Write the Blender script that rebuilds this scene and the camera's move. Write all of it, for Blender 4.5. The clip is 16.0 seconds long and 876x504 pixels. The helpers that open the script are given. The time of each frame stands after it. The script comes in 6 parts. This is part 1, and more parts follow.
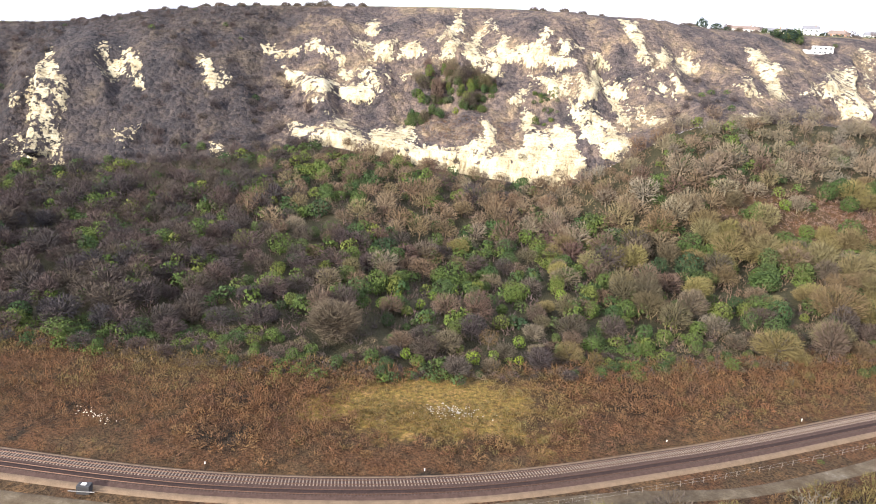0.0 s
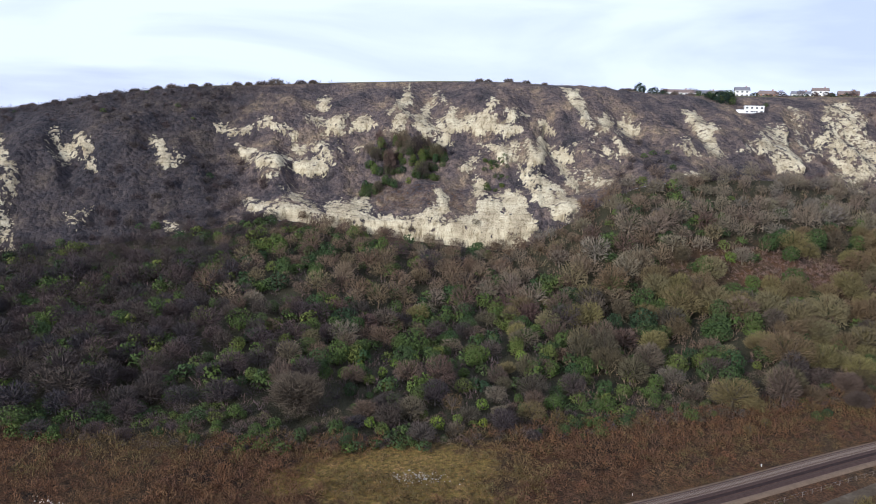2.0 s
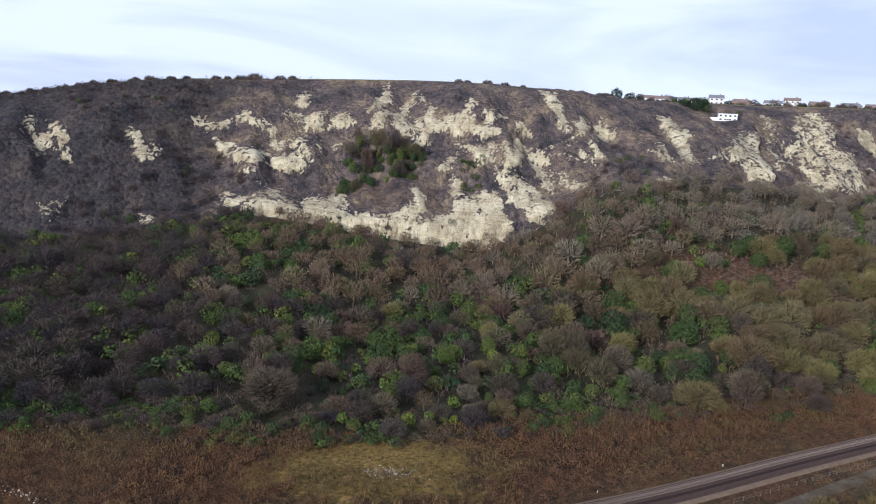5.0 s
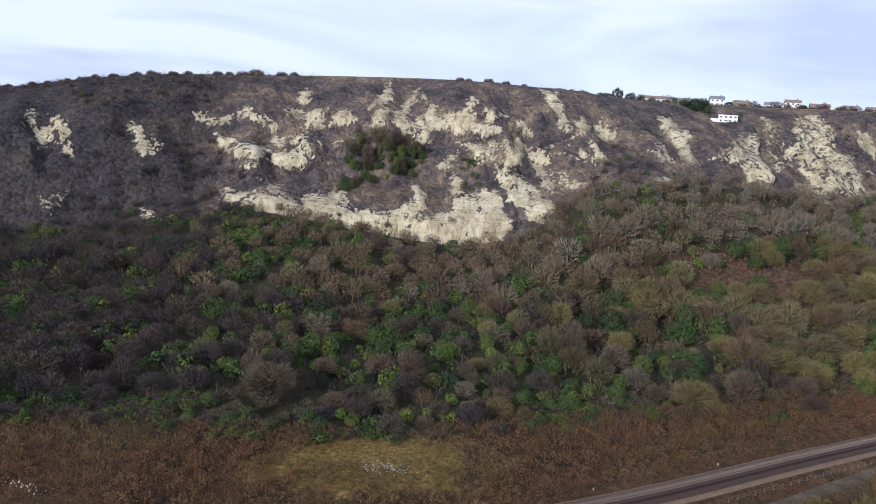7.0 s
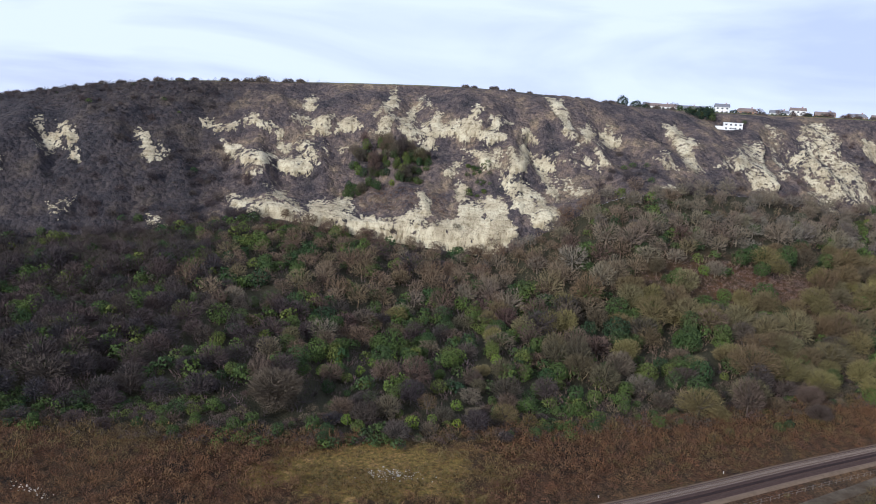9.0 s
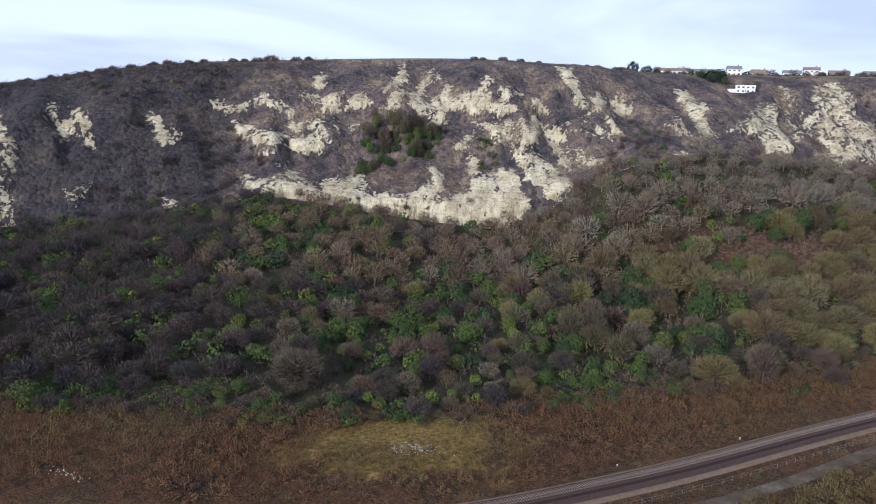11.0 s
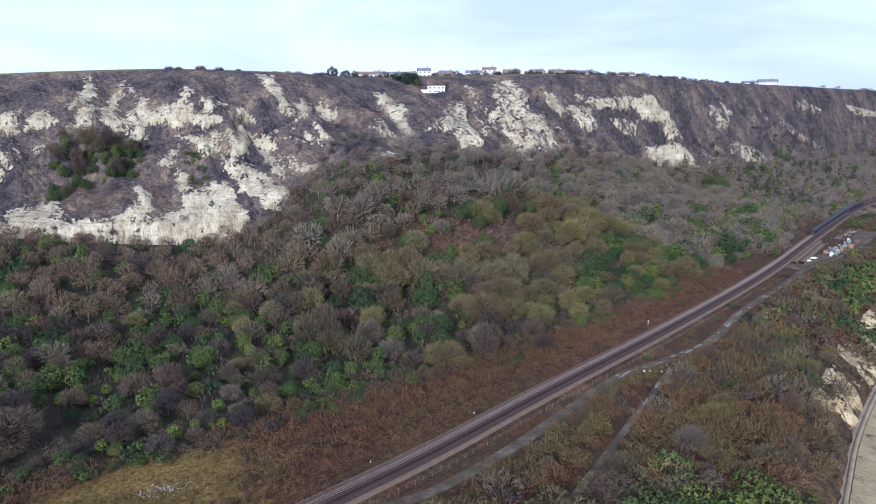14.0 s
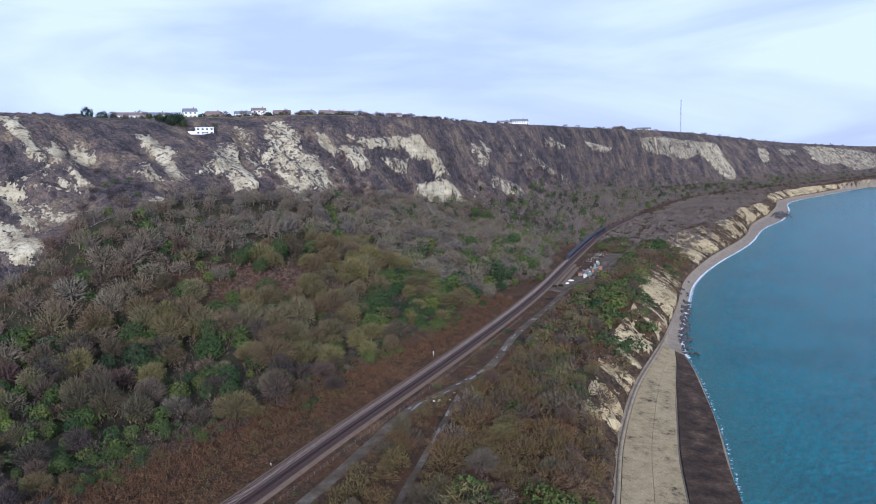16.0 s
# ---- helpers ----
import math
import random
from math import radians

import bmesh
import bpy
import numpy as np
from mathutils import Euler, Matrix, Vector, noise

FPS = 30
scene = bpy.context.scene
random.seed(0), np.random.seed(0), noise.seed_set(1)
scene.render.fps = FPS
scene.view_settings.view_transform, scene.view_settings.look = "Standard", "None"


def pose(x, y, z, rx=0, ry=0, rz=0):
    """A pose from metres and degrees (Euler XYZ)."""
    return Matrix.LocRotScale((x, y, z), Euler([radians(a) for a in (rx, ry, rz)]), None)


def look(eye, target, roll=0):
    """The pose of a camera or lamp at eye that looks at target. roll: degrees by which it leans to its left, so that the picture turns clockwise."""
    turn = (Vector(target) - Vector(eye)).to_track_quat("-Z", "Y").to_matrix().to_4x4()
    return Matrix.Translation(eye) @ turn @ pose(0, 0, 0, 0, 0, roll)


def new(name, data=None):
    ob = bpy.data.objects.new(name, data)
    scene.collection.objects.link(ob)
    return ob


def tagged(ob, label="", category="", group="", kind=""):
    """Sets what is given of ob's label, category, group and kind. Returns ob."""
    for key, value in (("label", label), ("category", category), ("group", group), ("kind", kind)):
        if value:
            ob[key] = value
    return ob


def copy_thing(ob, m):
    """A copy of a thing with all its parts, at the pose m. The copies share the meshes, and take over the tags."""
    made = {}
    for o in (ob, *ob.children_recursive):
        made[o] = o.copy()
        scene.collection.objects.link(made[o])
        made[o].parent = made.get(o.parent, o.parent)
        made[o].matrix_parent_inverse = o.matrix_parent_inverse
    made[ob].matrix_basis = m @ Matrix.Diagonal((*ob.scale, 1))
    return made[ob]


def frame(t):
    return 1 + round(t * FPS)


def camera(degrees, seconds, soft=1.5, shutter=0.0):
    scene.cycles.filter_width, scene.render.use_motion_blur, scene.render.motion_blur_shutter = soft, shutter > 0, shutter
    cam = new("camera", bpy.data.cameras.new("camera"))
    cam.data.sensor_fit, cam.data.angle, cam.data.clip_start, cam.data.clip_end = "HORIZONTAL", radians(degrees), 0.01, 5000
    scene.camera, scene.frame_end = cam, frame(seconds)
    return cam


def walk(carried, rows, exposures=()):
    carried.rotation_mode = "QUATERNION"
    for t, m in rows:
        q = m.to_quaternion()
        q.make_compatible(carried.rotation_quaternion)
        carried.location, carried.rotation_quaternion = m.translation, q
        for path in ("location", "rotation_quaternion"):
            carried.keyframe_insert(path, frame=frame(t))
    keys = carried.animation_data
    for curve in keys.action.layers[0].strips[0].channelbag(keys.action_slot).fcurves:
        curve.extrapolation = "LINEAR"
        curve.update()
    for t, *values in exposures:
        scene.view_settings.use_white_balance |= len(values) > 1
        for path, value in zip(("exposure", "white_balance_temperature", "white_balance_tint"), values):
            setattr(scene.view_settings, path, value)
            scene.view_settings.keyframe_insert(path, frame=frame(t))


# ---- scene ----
cam = camera(60.0, 16.0, soft=1.0)
PATH = [
    (0.0, pose(-0.0, 0.0, 101.0, 76.23, -4.27, -0.30)),
    (0.5, pose(0.0, -1.1, 101.6, 79.86, -9.61, -0.78)),
    (1.0, pose(-0.2, -2.2, 101.3, 80.68, -7.04, -1.98)),
    (1.5, pose(-0.2, -2.9, 101.2, 82.31, -3.73, -2.95)),
    (2.0, pose(0.1, -3.7, 101.3, 81.55, -2.14, -3.91)),
    (2.5, pose(0.1, -4.5, 101.5, 81.73, -2.99, -4.71)),
    (3.0, pose(0.1, -5.2, 101.9, 80.70, -1.43, -5.13)),
    (3.5, pose(-0.0, -5.8, 102.0, 81.07, -2.29, -5.44)),
    (4.0, pose(0.2, -6.2, 102.0, 81.55, -2.91, -5.52)),
    (6.5, pose(0.1, -7.7, 102.2, 81.35, -4.22, -5.46)),
    (7.0, pose(-0.0, -8.0, 102.2, 81.34, -4.28, -5.45)),
    (7.5, pose(-0.2, -8.1, 102.2, 81.37, -4.44, -5.58)),
    (8.0, pose(-0.4, -8.3, 102.1, 81.32, -4.80, -5.44)),
    (8.5, pose(-0.6, -8.5, 102.1, 81.64, -4.49, -5.28)),
    (9.0, pose(-0.7, -8.7, 102.4, 81.79, -4.47, -5.12)),
    (11.5, pose(-1.6, -11.5, 105.2, 79.25, -1.85, -4.87)),
    (12.0, pose(-1.9, -12.0, 105.3, 79.47, -0.53, -8.97)),
    (12.5, pose(-2.4, -12.3, 105.8, 79.65, -0.37, -12.75)),
    (13.0, pose(-3.1, -12.6, 106.4, 79.11, -0.78, -16.95)),
    (13.5, pose(-3.8, -12.8, 106.9, 79.60, -0.02, -21.52)),
    (14.0, pose(-5.0, -12.6, 107.7, 80.07, 0.49, -26.28)),
    (14.5, pose(-5.9, -12.3, 108.6, 79.95, -0.14, -30.87)),
    (15.0, pose(-6.6, -12.8, 109.0, 80.37, -0.25, -34.92)),
    (15.5, pose(-7.7, -12.8, 109.2, 81.61, -0.05, -39.19)),
    (16.0, pose(-8.6, -12.2, 109.4, 82.60, 1.37, -43.36)),
]
walk(cam, PATH, [(0.0, 1.12, 6050, 13), (0.5, 0.8, 5900, 13), (1.0, 0.04, 5420, 15), (1.5, -0.14, 5320, 15), (9.0, -0.25, 5270, 14), (12.5, -0.07, 5000, 17), (14.5, 0.02, 4830, 19), (16.0, -0.27, 4850, 18)])

# ---- world and light ----
world = bpy.data.worlds.new("world")
scene.world = world
world.use_nodes = True
wn, wl = world.node_tree.nodes, world.node_tree.links
sky = wn.new("ShaderNodeTexSky")
sky.sky_type, sky.sun_disc = "NISHITA", False
sky.sun_elevation, sky.sun_rotation = radians(17.4), radians(221)
sky.air_density, sky.dust_density = 1.0, 2.0
coord, stretch = wn.new("ShaderNodeTexCoord"), wn.new("ShaderNodeMapping")
stretch.inputs["Scale"].default_value = (1.6, 1.6, 7.0)
clouds, cover = wn.new("ShaderNodeTexNoise"), wn.new("ShaderNodeValToRGB")
clouds.inputs["Scale"].default_value, clouds.inputs["Detail"].default_value, clouds.inputs["Distortion"].default_value = 1.3, 7, 0.6
cover.color_ramp.elements[0].position, cover.color_ramp.elements[1].position = 0.37, 0.58
cover.color_ramp.elements[0].color, cover.color_ramp.elements[1].color = (0.30, 0.30, 0.30, 1), (1, 1, 1, 1)
veil = wn.new("ShaderNodeMix")
veil.data_type = "RGBA"
veil.inputs["B"].default_value = (11.0, 11.2, 12.0, 1)
wl.new(coord.outputs["Generated"], stretch.inputs["Vector"])
wl.new(stretch.outputs["Vector"], clouds.inputs["Vector"])
wl.new(clouds.outputs["Fac"], cover.inputs["Fac"])
wl.new(cover.outputs["Color"], veil.inputs["Factor"])
haze = wn.new("ShaderNodeMix")
haze.data_type = "RGBA"
haze.inputs["Factor"].default_value, haze.inputs["B"].default_value = 0.7, (7.9, 8.1, 9.9, 1)
wl.new(sky.outputs["Color"], haze.inputs["A"])
wl.new(haze.outputs["Result"], veil.inputs["A"])
wl.new(veil.outputs["Result"], wn["Background"].inputs["Color"])
wn["Background"].inputs["Strength"].default_value = 0.1

sun = new("sun", bpy.data.lights.new("sun", "SUN"))
sun.data.energy, sun.data.angle, sun.data.color = 5.9, radians(4), (1.0, 0.90, 0.74)
sun.matrix_world = look((-180, -205, 84), (0, 0, 0))


# ---- materials ----
def material(name, build, roughness=0.9):
    mat = bpy.data.materials.new(name)
    mat.use_nodes = True
    nodes, links = mat.node_tree.nodes, mat.node_tree.links
    shader = nodes["Principled BSDF"]
    shader.inputs["Roughness"].default_value = roughness
    shader.inputs["Specular IOR Level"].default_value = 0.12 if roughness > 0.8 else 0.3
    build(nodes, links, shader)
    return mat


def noise_node(nodes, links, scale, detail=5, stretched=(1, 1, 1), rough=0.6, lean=0.0):
    """Noise in world metres: scale is cells per metre."""
    where, turn, tex = nodes.new("ShaderNodeNewGeometry"), nodes.new("ShaderNodeMapping"), nodes.new("ShaderNodeTexNoise")
    turn.inputs["Scale"].default_value, turn.inputs["Rotation"].default_value = stretched, (0, radians(lean), 0)
    tex.inputs["Scale"].default_value, tex.inputs["Detail"].default_value, tex.inputs["Roughness"].default_value = scale, detail, rough
    links.new(where.outputs["Position"], turn.inputs["Vector"])
    links.new(turn.outputs["Vector"], tex.inputs["Vector"])
    return tex.outputs["Fac"]


def ramp(nodes, links, fac, *stops):
    node = nodes.new("ShaderNodeValToRGB")
    while len(node.color_ramp.elements) < len(stops):
        node.color_ramp.elements.new(0.5)
    for element, (at, colour) in zip(node.color_ramp.elements, stops):
        element.position, element.color = at, (*colour, 1)
    if fac is not None:
        links.new(fac, node.inputs["Fac"])
    return node.outputs["Color"]


def mixed(nodes, links, fac, a, b, how="MIX"):
    node = nodes.new("ShaderNodeMix")
    node.data_type, node.blend_type = "RGBA", how
    for value, socket in ((fac, "Factor"), (a, "A"), (b, "B")):
        if isinstance(value, (int, float)):
            node.inputs[socket].default_value = value
        elif isinstance(value, tuple):
            node.inputs[socket].default_value = (*value, 1)
        else:
            links.new(value, node.inputs[socket])
    return node.outputs["Result"]


def sums(nodes, links, how, a, b):
    node = nodes.new("ShaderNodeMath")
    node.operation = how
    for n, value in enumerate((a, b)):
        if isinstance(value, (int, float)):
            node.inputs[n].default_value = value
        else:
            links.new(value, node.inputs[n])
    return node.outputs["Value"]


def bumped(nodes, links, shader, fac, strength, distance):
    node = nodes.new("ShaderNodeBump")
    node.inputs["Strength"].default_value, node.inputs["Distance"].default_value = strength, distance
    links.new(fac, node.inputs["Height"])
    links.new(node.outputs["Normal"], shader.inputs["Normal"])


def attribute(nodes, name):
    node = nodes.new("ShaderNodeAttribute")
    node.attribute_name = name
    return node.outputs["Fac"]


def plain(name, colour, roughness=0.8, vary=0.25, scale=2.0, metal=0.0, bump=0.02):
    """Paint, concrete, timber or metal: one colour with stains at two scales."""

    def build(nodes, links, shader):
        fine, broad = noise_node(nodes, links, scale * 4), noise_node(nodes, links, scale * 0.35)
        dark, light = tuple(c * (1 - vary) for c in colour), tuple(min(1, c * (1 + vary)) for c in colour)
        c = mixed(nodes, links, 0.5, ramp(nodes, links, fine, (0.38, dark), (0.62, light)), ramp(nodes, links, broad, (0.38, dark), (0.62, light)))
        links.new(c, shader.inputs["Base Color"])
        shader.inputs["Metallic"].default_value = metal
        if bump:
            bumped(nodes, links, shader, fine, 0.5, bump)

    return material(name, build, roughness)


def foliage(name, *colours, gloss=0.85):
    """Twigs or leaves: each plant takes its own tone, each spray a little of its own."""

    def build(nodes, links, shader):
        own, island = nodes.new("ShaderNodeObjectInfo"), nodes.new("ShaderNodeNewGeometry")
        fac = sums(nodes, links, "FRACT", sums(nodes, links, "ADD", attribute(nodes, "tint"), own.outputs["Random"]), 0)
        stops = [(n / max(1, len(colours) - 1), c) for n, c in enumerate(colours)]
        tone = ramp(nodes, links, fac, *stops)
        each = ramp(nodes, links, island.outputs["Random Per Island"], (0, (0.70, 0.70, 0.70)), (1, (0.98, 0.98, 0.98)))
        links.new(mixed(nodes, links, 1.0, tone, each, "MULTIPLY"), shader.inputs["Base Color"])

    return material(name, build, gloss)


def chalk_ground(name, tint, slant, *soil):
    """Bare chalk inside the outline that the attribute measures in metres, ragged at its edge and broken by tufts; scrub and turf elsewhere."""

    def build(nodes, links, shader):
        def swing(fac, much):
            return sums(nodes, links, "MULTIPLY", sums(nodes, links, "SUBTRACT", fac, 0.5), much)

        big, fine = noise_node(nodes, links, 0.13, 6, (1, 1, 0.8), 0.65, slant), noise_node(nodes, links, 0.55, 5, (1, 1, 0.6), 0.65, slant)
        level = sums(nodes, links, "ADD", sums(nodes, links, "ADD", attribute(nodes, "chalk"), 0.9), sums(nodes, links, "ADD", sums(nodes, links, "ADD", swing(big, 10.0), swing(fine, 9.0)), swing(noise_node(nodes, links, 0.28, 5, (1, 1, 0.14), 0.65, slant), 9.0)))
        bare = ramp(nodes, links, level, (0.0, (0, 0, 0)), (0.22, (1, 1, 1)))
        tufts = noise_node(nodes, links, 0.40, 7, (1, 1, 1), 0.66, slant)
        tufts = sums(nodes, links, "MULTIPLY", sums(nodes, links, "ADD", tufts, noise_node(nodes, links, 0.13, 6, (1, 1, 0.4), 0.68, slant)), 0.5)
        limit = sums(nodes, links, "ADD", sums(nodes, links, "MULTIPLY", attribute(nodes, "sound"), 0.24), 0.36)
        open_ = ramp(nodes, links, sums(nodes, links, "SUBTRACT", limit, tufts), (0.0, (0, 0, 0)), (0.02, (1, 1, 1)))
        bare = mixed(nodes, links, 1.0, bare, open_, "MULTIPLY")
        bed, streak = noise_node(nodes, links, 0.55, 4, (0.05, 0.05, 1.6)), noise_node(nodes, links, 0.5, 5, (1, 1, 0.16), 0.65, slant)
        white = ramp(nodes, links, noise_node(nodes, links, 0.09, 6, (1, 1, 0.7), 0.6), (0.36, (0.31, 0.275, 0.205)), (0.48, (0.43, 0.39, 0.295)), (0.62, (0.53, 0.495, 0.39)))
        white = mixed(nodes, links, 0.75, white, tint, "MULTIPLY")
        white = mixed(nodes, links, 0.35, white, ramp(nodes, links, bed, (0.40, (0.55, 0.52, 0.45)), (0.47, (1, 1, 1))), "MULTIPLY")
        white = mixed(nodes, links, 0.75, white, ramp(nodes, links, streak, (0.36, (0.42, 0.38, 0.32)), (0.49, (1, 1, 1))), "MULTIPLY")
        white = mixed(nodes, links, 0.8, white, ramp(nodes, links, noise_node(nodes, links, 1.5, 4), (0.33, (0.30, 0.26, 0.19)), (0.40, (1, 1, 1))), "MULTIPLY")
        cover = ramp(nodes, links, noise_node(nodes, links, 0.045, 7, (1, 1, 0.6), 0.66, 20), *[(0.38 + 0.24 * n / (len(soil) - 1), c) for n, c in enumerate(soil)])
        grain = ramp(nodes, links, noise_node(nodes, links, 1.3, 5, (1, 1, 1), 0.7), (0.36, (0.5, 0.5, 0.5)), (0.64, (1.35, 1.35, 1.35)))
        cover = mixed(nodes, links, 1.0, cover, grain, "MULTIPLY")
        # Leaf mould, with the shade of the cliff's western end in its tone.
        mould_shade = ramp(nodes, links, noise_node(nodes, links, 0.5, 6, (1, 1, 1), 0.7), (0.36, (0.014, 0.014, 0.016)), (0.64, (0.042, 0.039, 0.041)))
        cover = mixed(nodes, links, attribute(nodes, "mould_shade"), cover, mould_shade)
        where, clumps = nodes.new("ShaderNodeNewGeometry"), nodes.new("ShaderNodeTexVoronoi")
        clumps.inputs["Scale"].default_value, clumps.inputs["Randomness"].default_value = 0.42, 1.0
        links.new(where.outputs["Position"], clumps.inputs["Vector"])
        each = nodes.new("ShaderNodeSeparateColor")
        links.new(clumps.outputs["Color"], each.inputs["Color"])
        cover = mixed(nodes, links, 0.85, cover, ramp(nodes, links, each.outputs["Red"], (0.0, (0.55, 0.55, 0.60)), (0.5, (1.0, 0.95, 0.95)), (1.0, (1.35, 1.25, 1.15))), "MULTIPLY")
        links.new(mixed(nodes, links, bare, cover, white), shader.inputs["Base Color"])
        tussock = sums(nodes, links, "MULTIPLY", sums(nodes, links, "MULTIPLY", clumps.outputs["Distance"], -1.1), sums(nodes, links, "SUBTRACT", 1.0, bare))
        relief = sums(nodes, links, "ADD", swing(fine, 1.4), sums(nodes, links, "ADD", swing(streak, 1.2), swing(bed, 0.5)))
        relief = sums(nodes, links, "ADD", relief, tussock)
        bumped(nodes, links, shader, relief, 0.8, 1.2)

    return material(name, build, 0.95)


def ground_cover(name, patch=0.03, *tones):
    """Rough grass, leaf litter and bramble in patches."""

    def build(nodes, links, shader):
        c = ramp(nodes, links, noise_node(nodes, links, patch, 7, (1, 1, 1), 0.7), *[(0.38 + 0.24 * n / (len(tones) - 1), c) for n, c in enumerate(tones)])
        fine = noise_node(nodes, links, 1.8, 5)
        c = mixed(nodes, links, 1.0, c, ramp(nodes, links, fine, (0.38, (0.45, 0.45, 0.45)), (0.62, (1.5, 1.5, 1.5))), "MULTIPLY")
        meadow = ramp(nodes, links, noise_node(nodes, links, 0.22, 8, (1, 1, 1), 0.78), (0.34, (0.055, 0.055, 0.016)), (0.43, (0.155, 0.098, 0.032)), (0.50, (0.105, 0.085, 0.022)), (0.57, (0.185, 0.122, 0.042)), (0.68, (0.24, 0.17, 0.075)))
        m = sums(nodes, links, "ADD", attribute(nodes, "meadow"), sums(nodes, links, "MULTIPLY", noise_node(nodes, links, 0.12, 7, (1, 1, 1), 0.75), 1.1))
        m = sums(nodes, links, "MULTIPLY", m, 0.5)
        meadow = mixed(nodes, links, 1.0, meadow, ramp(nodes, links, noise_node(nodes, links, 0.8, 5, (1, 1, 1), 0.7), (0.36, (0.45, 0.42, 0.40)), (0.62, (1.4, 1.3, 1.2))), "MULTIPLY")
        c = mixed(nodes, links, ramp(nodes, links, m, (0.53, (0, 0, 0)), (0.62, (1, 1, 1))), c, meadow)
        # The floor turns darker inside the wood's edge.
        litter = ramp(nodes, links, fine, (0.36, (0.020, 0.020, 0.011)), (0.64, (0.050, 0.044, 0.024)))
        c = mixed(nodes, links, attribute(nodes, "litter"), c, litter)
        links.new(c, shader.inputs["Base Color"])
        bumped(nodes, links, shader, fine, 1.0, 0.5)

    return material(name, build, 0.95)


def water_look(nodes, links, shader):
    broad, waves = noise_node(nodes, links, 0.02, 4), noise_node(nodes, links, 0.22, 8, (1, 1.9, 1), 0.7)
    deep = ramp(nodes, links, broad, (0.40, (0.000, 0.096, 0.118)), (0.60, (0.001, 0.122, 0.142)))
    # Light and dark of the ripples are put into the colour too.
    deep = mixed(nodes, links, 1.0, deep, ramp(nodes, links, waves, (0.38, (0.72, 0.74, 0.76)), (0.62, (1.25, 1.25, 1.25))), "MULTIPLY")
    shallow = mixed(nodes, links, attribute(nodes, "shore"), deep, (0.03, 0.125, 0.12))
    foam = sums(nodes, links, "ADD", attribute(nodes, "foam"), sums(nodes, links, "MULTIPLY", noise_node(nodes, links, 0.55, 6, (1, 1, 1), 0.75), 0.9))
    c = mixed(nodes, links, ramp(nodes, links, foam, (1.12 - 0.3, (0, 0, 0)), (0.98, (1, 1, 1))), shallow, (0.8, 0.84, 0.84))
    links.new(c, shader.inputs["Base Color"])
    shader.inputs["Specular IOR Level"].default_value = 0.18
    bumped(nodes, links, shader, waves, 1.0, 2.4)


CLIFF = chalk_ground("chalk_and_scrub", (1.0, 0.93, 0.75), 28, (0.046, 0.042, 0.043), (0.080, 0.067, 0.064), (0.110, 0.088, 0.074), (0.17, 0.135, 0.092))
SEA_CLIFF = chalk_ground("low_chalk", (1.0, 0.82, 0.47), -12, (0.035, 0.032, 0.018), (0.085, 0.056, 0.03), (0.06, 0.042, 0.024), (0.15, 0.10, 0.055))
UNDERCLIFF = ground_cover("undercliff_floor", 0.03, (0.026, 0.019, 0.012), (0.075, 0.038, 0.018), (0.046, 0.030, 0.016), (0.095, 0.055, 0.025))
TURF = ground_cover("downland_turf", 0.012, (0.20, 0.15, 0.075), (0.10, 0.12, 0.045), (0.16, 0.14, 0.06))
WATER = material("sea_water", water_look, 0.22)
OILED = plain("oil_stained_ballast", (0.032, 0.020, 0.017), 0.95, 0.35, 3.0, bump=0.05)
BALLAST = plain("ballast", (0.056, 0.035, 0.028), 0.95, 0.35, 3.0, bump=0.06)
CESS = plain("pale_cess", (0.135, 0.095, 0.062), 0.95, 0.25, 1.5, bump=0.05)
OLDPOST = plain("old_post", (0.15, 0.12, 0.095), 0.9, 0.25, 3.0)
SLEEPER = plain("weathered_sleeper", (0.125, 0.10, 0.08), 0.9, 0.2, 3.0)
PALESLEEPER = plain("bleached_sleeper", (0.19, 0.15, 0.118), 0.9, 0.25, 3.0)
OLDSLEEPER = plain("dark_sleeper", (0.065, 0.046, 0.038), 0.9, 0.25, 3.0)
RAILSTEEL = plain("rusty_rail", (0.08, 0.045, 0.03), 0.55, 0.25, 4.0, metal=0.6, bump=0)


def worn_gravel(nodes, links, shader):
    patch, fine = noise_node(nodes, links, 0.14, 6, (1, 1, 1), 0.7), noise_node(nodes, links, 2.5, 4)
    c = ramp(nodes, links, patch, (0.38, (0.070, 0.050, 0.030)), (0.52, (0.100, 0.077, 0.050)), (0.62, (0.145, 0.118, 0.082)), (0.72, (0.26, 0.235, 0.20)))
    links.new(mixed(nodes, links, 0.5, c, ramp(nodes, links, fine, (0.3, (0.5, 0.5, 0.5)), (0.7, (1, 1, 1))), "MULTIPLY"), shader.inputs["Base Color"])
    bumped(nodes, links, shader, fine, 0.6, 0.06)


GRAVEL = material("grey_gravel", worn_gravel, 0.95)


def stained(name, scale, *stops):
    """Old concrete in patches of stain, weed and bare cream, streaked down its slope."""

    def build(nodes, links, shader):
        patch, fine = noise_node(nodes, links, scale, 8, (1, 1, 1), 0.78), noise_node(nodes, links, 2.2, 4)
        c = ramp(nodes, links, patch, *stops)
        links.new(mixed(nodes, links, 0.6, c, ramp(nodes, links, fine, (0.35, (0.6, 0.6, 0.6)), (0.65, (1.1, 1.1, 1.1))), "MULTIPLY"), shader.inputs["Base Color"])
        bumped(nodes, links, shader, fine, 0.5, 0.03)

    return material(name, build, 0.9)


